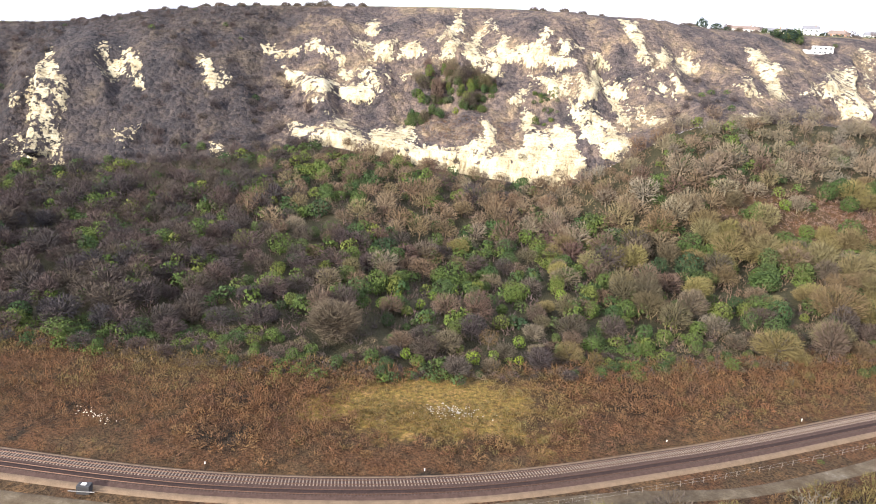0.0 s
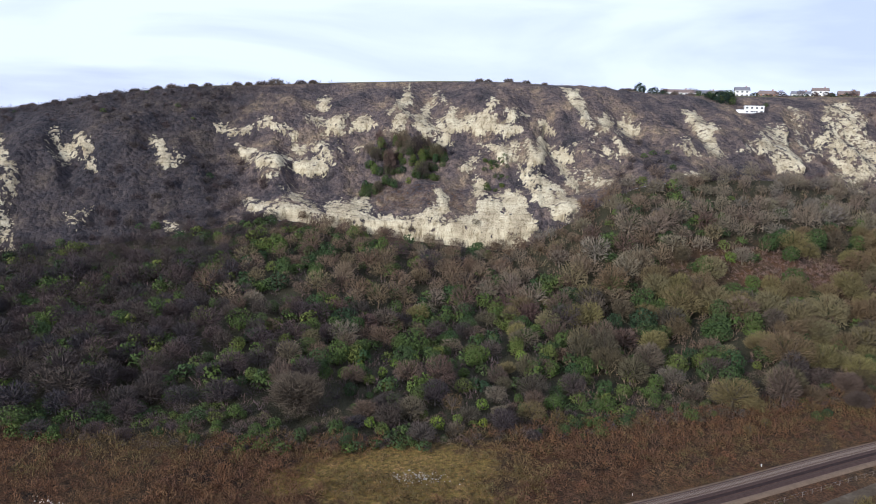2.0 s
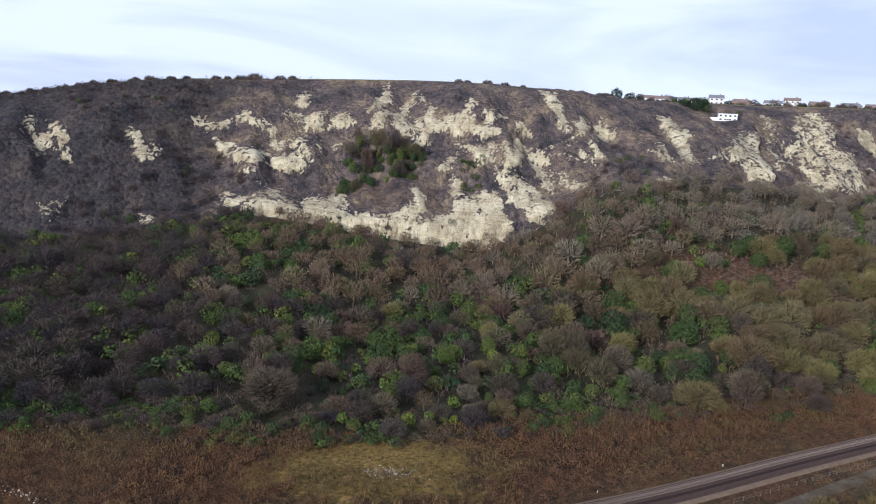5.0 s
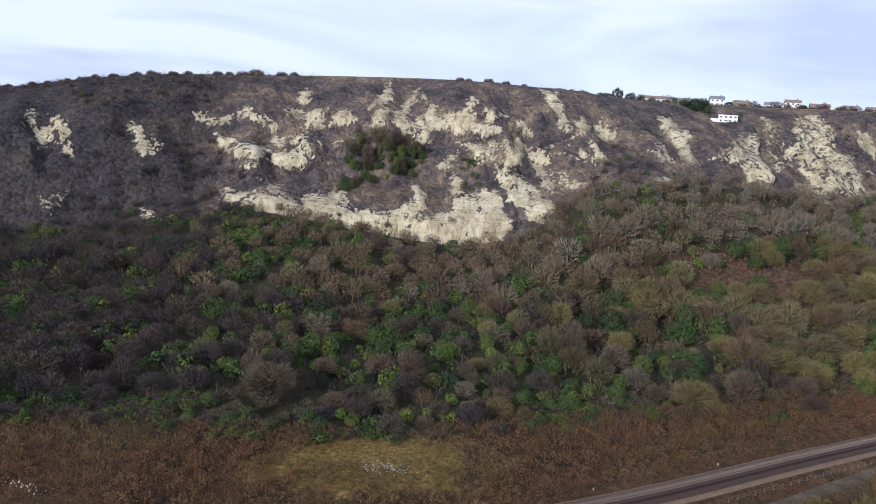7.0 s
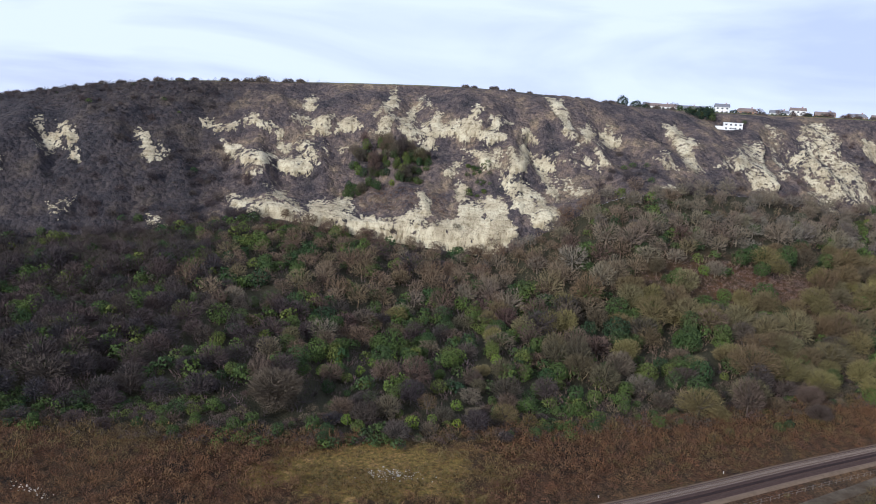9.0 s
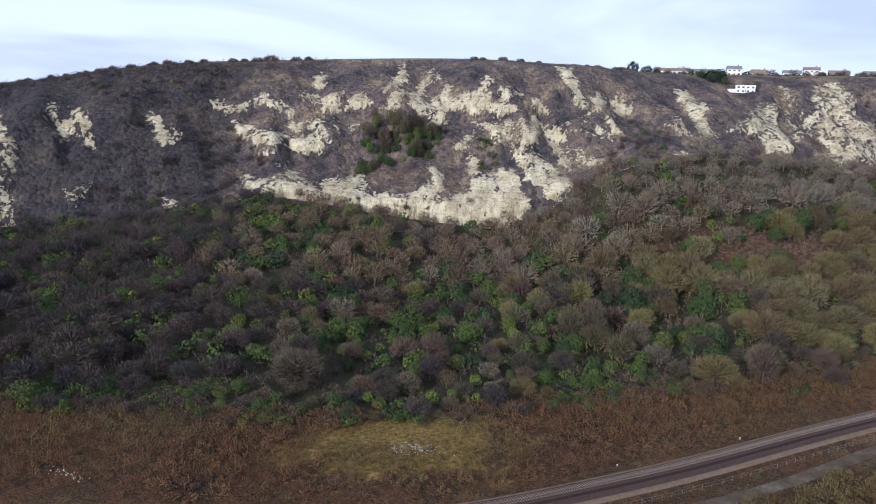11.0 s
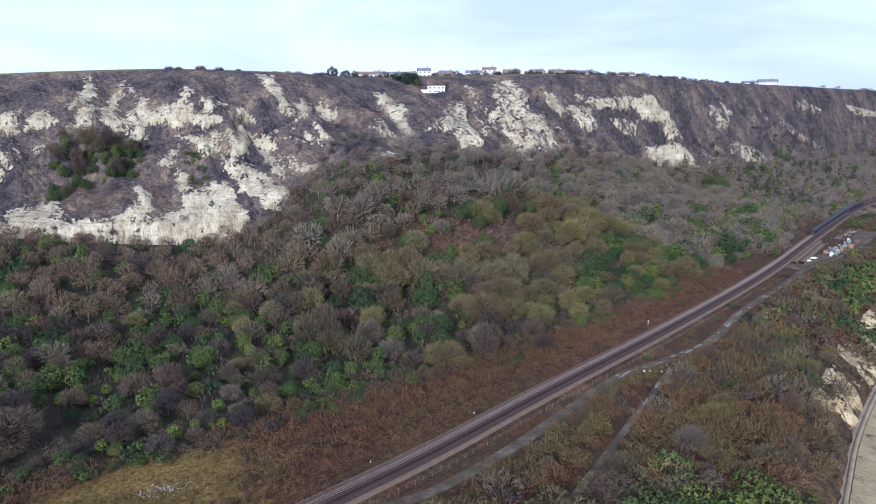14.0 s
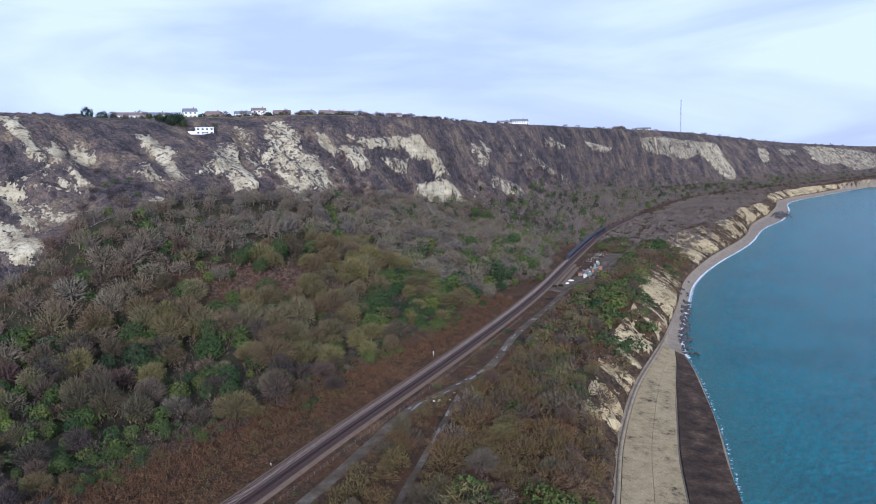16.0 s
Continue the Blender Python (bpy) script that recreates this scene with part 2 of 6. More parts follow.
CONCRETE = stained("stained_concrete", 0.16, (0.36, (0.050, 0.040, 0.026)), (0.41, (0.19, 0.150, 0.082)), (0.49, (0.29, 0.225, 0.115)), (0.66, (0.36, 0.285, 0.155)))
WEEDY = stained("weed_stained_concrete", 0.12, (0.36, (0.018, 0.013, 0.009)), (0.50, (0.048, 0.031, 0.019)), (0.60, (0.085, 0.056, 0.033)), (0.70, (0.17, 0.13, 0.08)))
PROM = plain("weathered_concrete", (0.25, 0.20, 0.125), 0.9, 0.25, 0.5, bump=0.02)
SHINGLE = plain("shingle", (0.22, 0.178, 0.125), 0.95, 0.3, 0.6, bump=0.06)
BARK = plain("bark", (0.075, 0.062, 0.05), 0.95, 0.3, 2.0, bump=0.03)
TWIGS = foliage("bare_twigs", (0.052, 0.041, 0.036), (0.126, 0.104, 0.065), (0.096, 0.060, 0.048), (0.152, 0.128, 0.090), (0.046, 0.037, 0.035), (0.112, 0.098, 0.048), (0.090, 0.055, 0.048), (0.140, 0.110, 0.066), (0.060, 0.048, 0.044), (0.122, 0.084, 0.054))
IVY = foliage("ivy_leaves", (0.036, 0.060, 0.019), (0.085, 0.115, 0.026), (0.026, 0.046, 0.021), (0.108, 0.122, 0.028), (0.033, 0.062, 0.022), (0.058, 0.076, 0.026))
LIME = foliage("yellow_green_leaves", (0.149, 0.184, 0.021), (0.098, 0.144, 0.024), (0.127, 0.173, 0.028))
RUSSET = foliage("russet_stems", (0.118, 0.058, 0.031), (0.140, 0.076, 0.034), (0.094, 0.050, 0.031), (0.142, 0.086, 0.038), (0.106, 0.058, 0.034))
PURPLE = foliage("cliff_scrub_stems", (0.115, 0.090, 0.084), (0.148, 0.115, 0.094), (0.086, 0.074, 0.070), (0.142, 0.115, 0.084), (0.100, 0.082, 0.078))
STRAW = foliage("dry_grass", (0.150, 0.105, 0.045), (0.125, 0.080, 0.034), (0.110, 0.090, 0.034), (0.140, 0.095, 0.040))
ROSE = foliage("rosy_stems", (0.185, 0.125, 0.100), (0.215, 0.150, 0.115), (0.155, 0.112, 0.095), (0.200, 0.125, 0.098))
# Far scrub and woods, lightened so that their colour holds the distance haze.
FAR_HAZE = foliage("far_haze_stems", (0.160, 0.130, 0.112), (0.185, 0.150, 0.118), (0.135, 0.112, 0.098), (0.172, 0.145, 0.105), (0.150, 0.105, 0.090))
MAUVE = foliage("mauve_thicket_stems", (0.085, 0.062, 0.058), (0.110, 0.074, 0.060), (0.066, 0.052, 0.050), (0.098, 0.066, 0.060))
BRAKE = foliage("brown_thicket_twigs", (0.115, 0.078, 0.052), (0.160, 0.120, 0.072), (0.090, 0.058, 0.044), (0.175, 0.132, 0.084), (0.128, 0.082, 0.052), (0.145, 0.122, 0.062))
# Upper eastern wood: distance haze is put into the tone of its twigs.
HAZE_PALE = foliage("haze_pale_twigs", (0.160, 0.128, 0.092), (0.182, 0.155, 0.100), (0.142, 0.104, 0.078), (0.165, 0.144, 0.088), (0.115, 0.094, 0.080), (0.178, 0.158, 0.118), (0.155, 0.114, 0.082))
# Olive-tan crowns; haze over the eastern wood is also put into their tone.
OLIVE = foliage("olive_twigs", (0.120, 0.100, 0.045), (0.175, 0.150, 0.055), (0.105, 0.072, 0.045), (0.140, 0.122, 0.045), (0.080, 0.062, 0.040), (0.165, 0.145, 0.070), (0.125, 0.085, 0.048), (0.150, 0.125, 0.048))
# Dark western twigs; the dimness of that side is put into their colour.
SHADED_TWIGS = foliage("shaded_twigs", (0.056, 0.043, 0.042), (0.074, 0.052, 0.045), (0.042, 0.037, 0.040), (0.066, 0.052, 0.040), (0.050, 0.040, 0.042))
PAINT = plain("white_render", (0.62, 0.61, 0.58), 0.7, 0.06, 0.6, bump=0)
TILES = plain("brown_roof_tiles", (0.165, 0.125, 0.105), 0.8, 0.25, 1.2)
SLATE = plain("grey_slate", (0.15, 0.15, 0.16), 0.6, 0.2, 1.2)
PUDDLE = plain("wet_chalky_mud", (0.19, 0.168, 0.138), 0.85, 0.3, 1.2, bump=0)
BRICK = plain("dull_brick", (0.26, 0.15, 0.10), 0.9, 0.25, 1.5)
PANE = plain("window_glass", (0.03, 0.035, 0.04), 0.12, 0.2, 0.5, bump=0)
DARK = plain("dark_paint", (0.03, 0.03, 0.032), 0.6, 0.3, 1.0, bump=0)
COACH = plain("dark_blue_coach_paint", (0.010, 0.013, 0.024), 0.5, 0.15, 0.3, bump=0)
STRIPE = plain("grey_coach_roof", (0.035, 0.038, 0.045), 0.75, 0.12, 0.4, bump=0)
ORANGE = plain("rusty_orange_steel", (0.34, 0.17, 0.09), 0.8, 0.3, 0.8)
GREENISH = plain("faded_green_sheet", (0.20, 0.26, 0.19), 0.7, 0.2, 0.8)
PALESTONE = plain("pale_rubble", (0.33, 0.30, 0.255), 0.95, 0.25, 1.0, bump=0.05)
CHALKROCK = plain("loose_chalk", (0.62, 0.57, 0.47), 0.95, 0.2, 1.0, bump=0.05)
DARKROCK = plain("wet_rock", (0.05, 0.045, 0.042), 0.6, 0.3, 1.0, bump=0.08)
GALV = plain("galvanised_steel", (0.26, 0.25, 0.24), 0.5, 0.15, 1.0, metal=0.5, bump=0)
PINE = foliage("dark_conifer", (0.02, 0.035, 0.022), (0.03, 0.045, 0.025))

# ---- terrain plan: guide lines run along x, from the coast (low y) to the cliff top (high y) ----
TABLE = np.random.RandomState(7).rand(256, 256)


def vnoise(x, y, size):
    """Smooth value noise, 0 to 1, with cells of that size in metres."""
    x, y = np.asarray(x, float) / size, np.asarray(y, float) / size
    i, j = np.floor(x).astype(int), np.floor(y).astype(int)
    u, v = x - i, y - j
    u, v = u * u * (3 - 2 * u), v * v * (3 - 2 * v)
    a, b = TABLE[i % 256, j % 256], TABLE[(i + 1) % 256, j % 256]
    c, d = TABLE[i % 256, (j + 1) % 256], TABLE[(i + 1) % 256, (j + 1) % 256]
    return (a * (1 - u) + b * u) * (1 - v) + (c * (1 - u) + d * u) * v


def fbm(x, y, size, octaves=4):
    total, weight = 0, 0
    for n in range(octaves):
        total = total + vnoise(x + 37.1 * n, y - 19.7 * n, size / 2**n) / 2**n
        weight += 1 / 2**n
    return total / weight


def spline(x, knots):
    """A smooth line through the (x, value) knots, straight beyond them."""
    xs, ys = np.array(knots, float).T
    m = np.gradient(ys, xs)
    x = np.asarray(x, float)
    i = np.clip(np.searchsorted(xs, x) - 1, 0, len(xs) - 2)
    h = xs[i + 1] - xs[i]
    t = (x - xs[i]) / h
    tc = np.clip(t, 0, 1)
    inside = (2 * tc**3 - 3 * tc**2 + 1) * ys[i] + (tc**3 - 2 * tc**2 + tc) * h * m[i] + (3 * tc**2 - 2 * tc**3) * ys[i + 1] + (tc**3 - tc**2) * h * m[i + 1]
    return inside + np.where(t < 0, t * h * m[0], 0) + np.where(t > 1, (t - 1) * h * m[-1], 0)


RAIL = [(-400, 262), (-250, 180), (-150, 147), (-80, 134), (-33, 130), (9, 134.5), (60, 152), (127, 182), (213, 220), (347, 284), (489, 361), (683, 462), (928, 560), (1200, 650), (1500, 730)]
TRACKWAY = [(-100, 126.5), (-67, 122), (-33, 120), (0, 124), (48, 136.5), (70, 141), (98, 152.5), (129, 168.5), (165, 186), (190, 192), (220, 202), (272, 231), (343, 264), (382, 283), (450, 302), (520, 335), (600, 371), (700, 425)]
SEAWALL = [(-900, -420), (-300, -165), (0, 6), (90, 56), (179, 111.2), (218, 135.2), (234, 144), (272, 163.5), (347, 195), (440, 237.5), (543, 287.5), (634, 320.5), (871, 389), (1000, 440), (1142, 481), (1300, 535), (1443, 590), (1750, 625), (2190, 653), (3000, 690)]
SHORE = [(-900, 40), (150, 40), (211, 38), (270, 33), (320, 22), (366, 9), (420, 4.5), (480, 5), (600, 4.5), (732, 7), (900, 8), (1117, 20), (1450, 14), (3000, 14)]
CLIFF_FOOT = [(-900, 470), (-400, 405), (-176, 384), (-105, 388), (-62, 396), (-7, 391), (35, 385), (70, 380), (98, 381), (135, 390), (163, 391), (222, 407), (266, 429), (354, 465), (505, 520), (683, 563), (900, 640), (1284, 725), (1600, 742), (2100, 740), (2700, 725), (3500, 740)]
FOOT_Z = [(-900, 34), (-300, 36), (-176, 39), (-105, 48), (-62, 56), (-7, 51), (35, 47), (70, 47), (98, 62), (135, 80), (163, 84), (222, 85), (266, 80), (354, 76), (505, 62), (683, 56), (900, 50), (1284, 40), (1800, 30), (2700, 18)]
CLIFF_TOP = [(-900, 640), (-400, 545), (-229, 503), (-135, 495), (-75, 506), (-7, 512), (71, 507), (131, 516), (199, 537), (278, 566), (395, 548), (640, 612), (1063, 724), (1477, 814), (2116, 867), (2670, 806), (3500, 850)]
TOP_Z = [(-900, 92), (-400, 104), (-229, 112), (-184, 120), (-135, 127), (-75, 132), (-7, 137), (71, 140), (131, 140), (199, 139), (278, 142), (395, 145), (640, 145), (1063, 144), (1477, 142), (2116, 117), (2670, 97), (3500, 90)]


def bell(x, at, width):
    return np.exp(-(((x - at) / width) ** 2))


def guides(x):
    """The knots of the cross-section at x, from the sea floor inland: rows of (y, z)."""
    x = np.asarray(x, float)
    rail, track, wall = spline(x, RAIL), spline(x, TRACKWAY), spline(x, SEAWALL)
    foot, foot_z, top, top_z = spline(x, CLIFF_FOOT), spline(x, FOOT_Z), spline(x, CLIFF_TOP), spline(x, TOP_Z)
    rail = np.minimum(rail, foot - 60)
    low = wall + 19 + 8 * (vnoise(x, 0 * x, 60) - 0.5) + 22 * bell(x, 700, 120) + 14 * bell(x, 470, 70)
    low_z = 18 + 8 * bell(x, 900, 260) + 4 * bell(x, 430, 80) + 3 * (vnoise(x, 0 * x + 9, 45) - 0.5)
    low = np.minimum(low, rail - 45)
    edge = np.minimum(rail + 50 - 12 * bell(x, 120, 90) - 22 * bell(x, 260, 120) - 12 * bell(x, 345, 110) - 30 * np.clip((x - 330) / 70, 0, 1), foot - 30)
    far = 2500 + 0 * x
    shelf = 0.8 + 0.9 * np.clip((362 - x) / 25, 0, 1)
    return [
        (wall - 120, -8 + 0 * x), (wall - 1.15 * spline(x, SHORE), 0 * x), (wall - 0.5, 2.2 + 0 * x), (wall, 4.6 + 0 * x), (wall + shelf, 5 + 0 * x), (low, low_z), (low + 8, low_z + 0.8),
        (rail - 13, 19.6 + 0 * x), (rail - 6.5, 20.3 + 0 * x), (rail + 6.5, 20.3 + 0 * x), (rail + 10, 21 + 0 * x), (edge, 23 + 0 * x), (foot, foot_z), (top, top_z), (top + 35, top_z + 3), (top + 400, top_z + 9), (top + far, top_z - 20),
    ]


def cliff_profile(s, x):
    """Height fraction up the cliff at the fraction s of its depth: a quarried face, a ledge and steep slopes."""
    quarry = bell(x, 20, 95)
    stepped = np.interp(s, [0, 0.04, 0.10, 0.30, 0.36, 0.52, 0.60, 0.78, 1], [0, 0.13, 0.20, 0.31, 0.43, 0.56, 0.72, 0.90, 1])
    plain = np.interp(s, [0, 0.18, 0.30, 0.52, 0.70, 0.86, 1], [0, 0.13, 0.30, 0.56, 0.80, 0.95, 1])
    return quarry * stepped + (1 - quarry) * plain


def cliff_ribs(s, x):
    """Gullies and buttresses that run down the cliff, as a rise in metres."""
    lean = x + 35 * s
    ribs = 1 - np.abs(2 * fbm(lean, 40 * s, 34, 3) - 1) * 2
    broad = fbm(lean, 20 * s, 110, 2) - 0.5
    crags = 9 * (fbm(x + 50 * s, 36 * s, 24, 2) - 0.5) + 4 * (vnoise(x - 54 * s, 45 * s, 8.3) - 0.5)
    calm = 1 - 0.5 * np.clip((x - 380) / 220, 0, 1)
    return calm * np.sin(np.pi * np.clip(s, 0, 1)) ** 0.7 * (11 * (ribs - 0.35) + 20 * broad + crags)


def height(x, y):
    """The ground's height, for arrays of x and y."""
    x, y = np.broadcast_arrays(np.asarray(x, float), np.asarray(y, float))
    knots = guides(x)
    z = np.where(y < knots[0][0], knots[0][1], knots[-1][1])
    for n, ((ya, za), (yb, zb)) in enumerate(zip(knots, knots[1:])):
        s = (y - ya) / np.maximum(yb - ya, 0.01)
        here = (s >= 0) & (s < 1)
        if n == 12:
            part_z = za + (zb - za) * cliff_profile(s, x) + cliff_ribs(s, x)
        elif n == 11:
            part_z = za + (zb - za) * (0.35 * s + 0.65 * s * s) + np.sin(np.pi * np.clip(s, 0, 1)) * (26 * (fbm(x, y, 95, 3) - 0.52))
        elif n == 4:
            part_z = za + (zb - za) * np.clip(s, 0, 1) ** 0.8 + np.sin(np.pi * np.clip(s, 0, 1)) * 5 * (fbm(x, y, 18, 3) - 0.5)
        elif n == 6:
            part_z = za + (zb - za) * s + np.sin(np.pi * np.clip(s, 0, 1)) * 3.5 * (fbm(x, y, 40, 3) - 0.5)
        else:
            part_z = za + (zb - za) * s
        z = np.where(here, part_z, z)
    terrace = np.clip(1.6 - np.hypot((x - 262) / 13, (y - 531) / 10), 0, 1)
    return z * (1 - terrace) + 127.5 * terrace


# ---- terrain plan ends ----

# ---- mesh helpers ----
def mesh_of(name, verts, faces, smooth=False, normals=None, **values):
    """A mesh from an array of places and one of faces with equally many corners; values are attributes of its points."""
    verts, faces = np.asarray(verts, np.float32), np.asarray(faces, np.int32)
    me = bpy.data.meshes.new(name)
    me.vertices.add(len(verts))
    me.vertices.foreach_set("co", verts.ravel())
    count, corners = faces.shape
    me.loops.add(count * corners)
    me.loops.foreach_set("vertex_index", faces.ravel())
    me.polygons.add(count)
    me.polygons.foreach_set("loop_start", np.arange(0, count * corners, corners, dtype=np.int32))
    me.polygons.foreach_set("use_smooth", np.full(count, smooth))
    for key, value in values.items():
        me.attributes.new(key, "FLOAT", "POINT").data.foreach_set("value", np.asarray(value, np.float32))
    if normals is not None:
        me.attributes.new("custom_normal", "FLOAT_VECTOR", "POINT").data.foreach_set("vector", np.asarray(normals, np.float32).ravel())
    me.update(calc_edges=True)
    return me


def placed(name, me, mat, parent=None, m=None):
    ob = new(name, me)
    if mat and not me.materials:
        me.materials.append(mat)
    ob.parent = parent
    if m is not None:
        ob.matrix_basis = m
    return ob


def part(name, bm, mat, parent=None, label=""):
    """Links a bmesh as one mesh object under a thing or a part."""
    me = bpy.data.meshes.new(name)
    bm.to_mesh(me)
    bm.free()
    return tagged(placed(name, me, mat, parent), label)


def box(bm, x0, x1, y0, y1, z0, z1, bevel=0.0):
    made = bmesh.ops.create_cube(bm, size=1, matrix=Matrix.LocRotScale(((x0 + x1) / 2, (y0 + y1) / 2, (z0 + z1) / 2), None, (x1 - x0, y1 - y0, z1 - z0)))
    if bevel:
        edges = {e for v in made["verts"] for e in v.link_edges}
        bmesh.ops.bevel(bm, geom=list(edges), offset=bevel, segments=1, affect="EDGES")
    return bm


def boxed(*args, **more):
    return box(bmesh.new(), *args, **more)


def grid_faces(rows, columns):
    a = (np.arange(rows - 1)[:, None] * columns + np.arange(columns - 1)).ravel()
    return np.stack([a, a + columns, a + columns + 1, a + 1], 1)


def empty(name, x, y, z, turn=0.0):
    ob = new(name)
    ob.matrix_basis = pose(x, y, z, 0, 0, turn)
    return ob


def sweep(name, xs, line, profile, mat, parent=None, over=None, smooth=True):
    """A strip along y = line(x): profile rows are (offset across, height); over adds the ground's height."""
    ys = line(xs)
    dy = np.gradient(ys, xs)
    n = np.stack([-dy, np.ones_like(dy)], 1) / np.hypot(1, dy)[:, None]
    rows = []
    for off, z in profile:
        px, py = xs + n[:, 0] * off, ys + n[:, 1] * off
        rows.append(np.stack([px, py, z + (over(px, py) if over else 0 * px)], 1))
    return placed(name, mesh_of(name, np.concatenate(rows), grid_faces(len(profile), len(xs))[:, ::-1], smooth), mat, parent)


# ---- the ground, one sheet in bands ----
XS = np.concatenate([np.arange(-900, -330, 12), np.arange(-330, 720, 2.4), np.arange(720, 1500, 6), np.arange(1500, 4000, 16)])
COARSE = np.concatenate([np.arange(-900, -330, 14), np.arange(-330, 720, 5), np.arange(720, 4000, 16)])
FINE_XS = np.concatenate([np.arange(-900, -330, 12), np.arange(-330, -240, 2.4), np.arange(-240, 545, 1.4), np.arange(545, 760, 2.8), np.arange(760, 1500, 7), np.arange(1500, 4000, 16)])
STEPS = {0: 2, 1: 6, 2: 1, 3: 2, 4: 12, 5: 3, 6: 22, 7: 3, 8: 4, 9: 2, 10: 14, 11: 56, 12: 76, 13: 8, 14: 8, 15: 8}

PATCHES, FINS = [], []


def patch(sound, *outline):
    """Bare chalk inside an outline on the cliff, in x and height; sound: how little growth breaks it."""
    PATCHES.append((sound, outline))


def fin(x0, z0, x1, z1, proud, wide):
    """An edge of the cliff that runs down from one place to another: the ground swells towards it and breaks off behind, to the east, or to the west where wide is negative."""
    FINS.append((x0, z0, x1, z1, proud, wide))


# western buttress: extra growth breaks up its chalk in place of its shade
patch(0.65, (-219, 67), (-221, 97), (-193, 75), (-193, 59), (-202, 54), (-213, 57))
patch(0.61, (-212, 55), (-194, 59), (-184, 40), (-173, 32), (-202, 39))
patch(0.43, (-219, 47), (-212, 52), (-197, 35), (-196, 32))
patch(0.50, (-233, 69), (-220, 71), (-218, 64), (-223, 63))
# gully scars
patch(0.85, (-191, 99), (-187, 96), (-185, 91), (-174, 82), (-175, 81), (-183, 88), (-187, 93))
patch(0.75, (-182, 90), (-178, 91), (-170, 85), (-175, 85))
patch(0.95, (-179, 98), (-172, 96), (-166, 91), (-163, 85), (-158, 78), (-160, 78), (-166, 84), (-171, 90))
patch(1, (-135, 96), (-129, 95), (-123, 88), (-116, 82), (-121, 80), (-125, 84), (-130, 91))
patch(0.75, (-120, 91), (-119, 91), (-114, 84), (-116, 83))
patch(0.7, (-103, 107), (-98, 105), (-97, 102), (-100, 102))
patch(0.75, (-113, 53), (-103, 49), (-101, 47), (-105, 47))
patch(0.35, (-165, 56), (-151, 58), (-155, 53), (-155, 48), (-160, 49))
# upper western scars
patch(1, (-42, 124), (-39, 126), (-36, 122), (-36, 118), (-38, 116), (-41, 118))
patch(0.8, (-49, 112), (-41, 112), (-35, 108), (-30, 113), (-23, 113), (-26, 108), (-23, 102), (-33, 102), (-39, 106))
patch(0.9, (-21, 105), (-17, 112), (-12, 113), (-7, 108), (-9, 107), (-18, 105))
patch(0.8, (-93, 101), (-86, 102), (-81, 104), (-81, 101), (-91, 99))
patch(0.85, (-76, 104), (-73, 111), (-67, 107), (-59, 105), (-52, 100), (-54, 98), (-64, 103), (-73, 106))
patch(0.8, (-86, 94), (-80, 91), (-60, 89), (-52, 86), (-53, 83), (-72, 84), (-82, 86))
patch(1, (-52, 85), (-38, 87), (-32, 84), (-34, 79), (-44, 78), (-51, 80))
patch(0.8, (-54, 94), (-47, 93), (-47, 89), (-51, 89))
patch(0.55, (-45, 96), (-33, 101), (-29, 87), (-36, 86), (-37, 93), (-43, 91))
patch(0.6, (-70, 77), (-65, 82), (-60, 79), (-66, 76))
patch(0.45, (-28, 98), (-24, 95), (-21, 88), (-24, 88))
patch(0.5, (-19, 94), (-12, 97), (-11, 93), (-18, 92))
# long lower ledge
patch(0.85, (-76, 64), (-65, 64), (-52, 64), (-49, 55), (-61, 58))
patch(0.85, (-52, 64), (-41, 64), (-31, 61), (-27, 52), (-39, 54), (-49, 55))
patch(0.85, (-31, 63), (-24, 65), (-10, 67), (-6, 59), (-11, 53), (-21, 56), (-28, 53))
patch(0.8, (-55, 72), (-49, 68), (-40, 64), (-43, 63), (-51, 68))
# quarried face
patch(1.0, (-10, 58), (1, 59), (14, 59), (16, 47), (0, 48), (-9, 52))
patch(1.0, (13, 59), (31, 59), (50, 62), (64, 63), (67, 47), (50, 45), (16, 47))
patch(0.85, (20, 63), (25, 66), (31, 60), (30, 58), (14, 58))
patch(0.95, (50, 69), (57, 70), (65, 69), (62, 62), (50, 61))
patch(1.0, (66, 73), (73, 75), (76, 68), (79, 57), (66, 48), (62, 59))
patch(0.9, (28, 75), (31, 74), (35, 68), (34, 65), (30, 65))
patch(0.9, (53, 81), (56, 75), (56, 72), (51, 72))
patch(0.55, (47, 70), (53, 72), (54, 69), (48, 67))
# right-hand buttresses
patch(0.82, (74, 84), (80, 86), (88, 83), (96, 76), (102, 73), (99, 62), (92, 62), (85, 67), (81, 71), (79, 77))
patch(0.85, (76, 85), (81, 97), (82, 104), (86, 96), (85, 90), (79, 87))
patch(0.9, (83, 91), (88, 99), (93, 107), (95, 102), (90, 91))
patch(0.9, (96, 97), (104, 98), (109, 94), (108, 91), (101, 91))
patch(0.85, (96, 93), (102, 91), (106, 85), (106, 76), (103, 77), (100, 85))
patch(0.6, (108, 87), (115, 87), (117, 82), (107, 78))
patch(0.75, (116, 82), (124, 83), (121, 80), (113, 80))
patch(0.42, (102, 106), (115, 103), (122, 96), (118, 89), (109, 95), (102, 101))
patch(1, (92, 114), (96, 115), (100, 107), (98, 108), (92, 111))
patch(0.6, (80, 120), (86, 117), (84, 115), (80, 117))
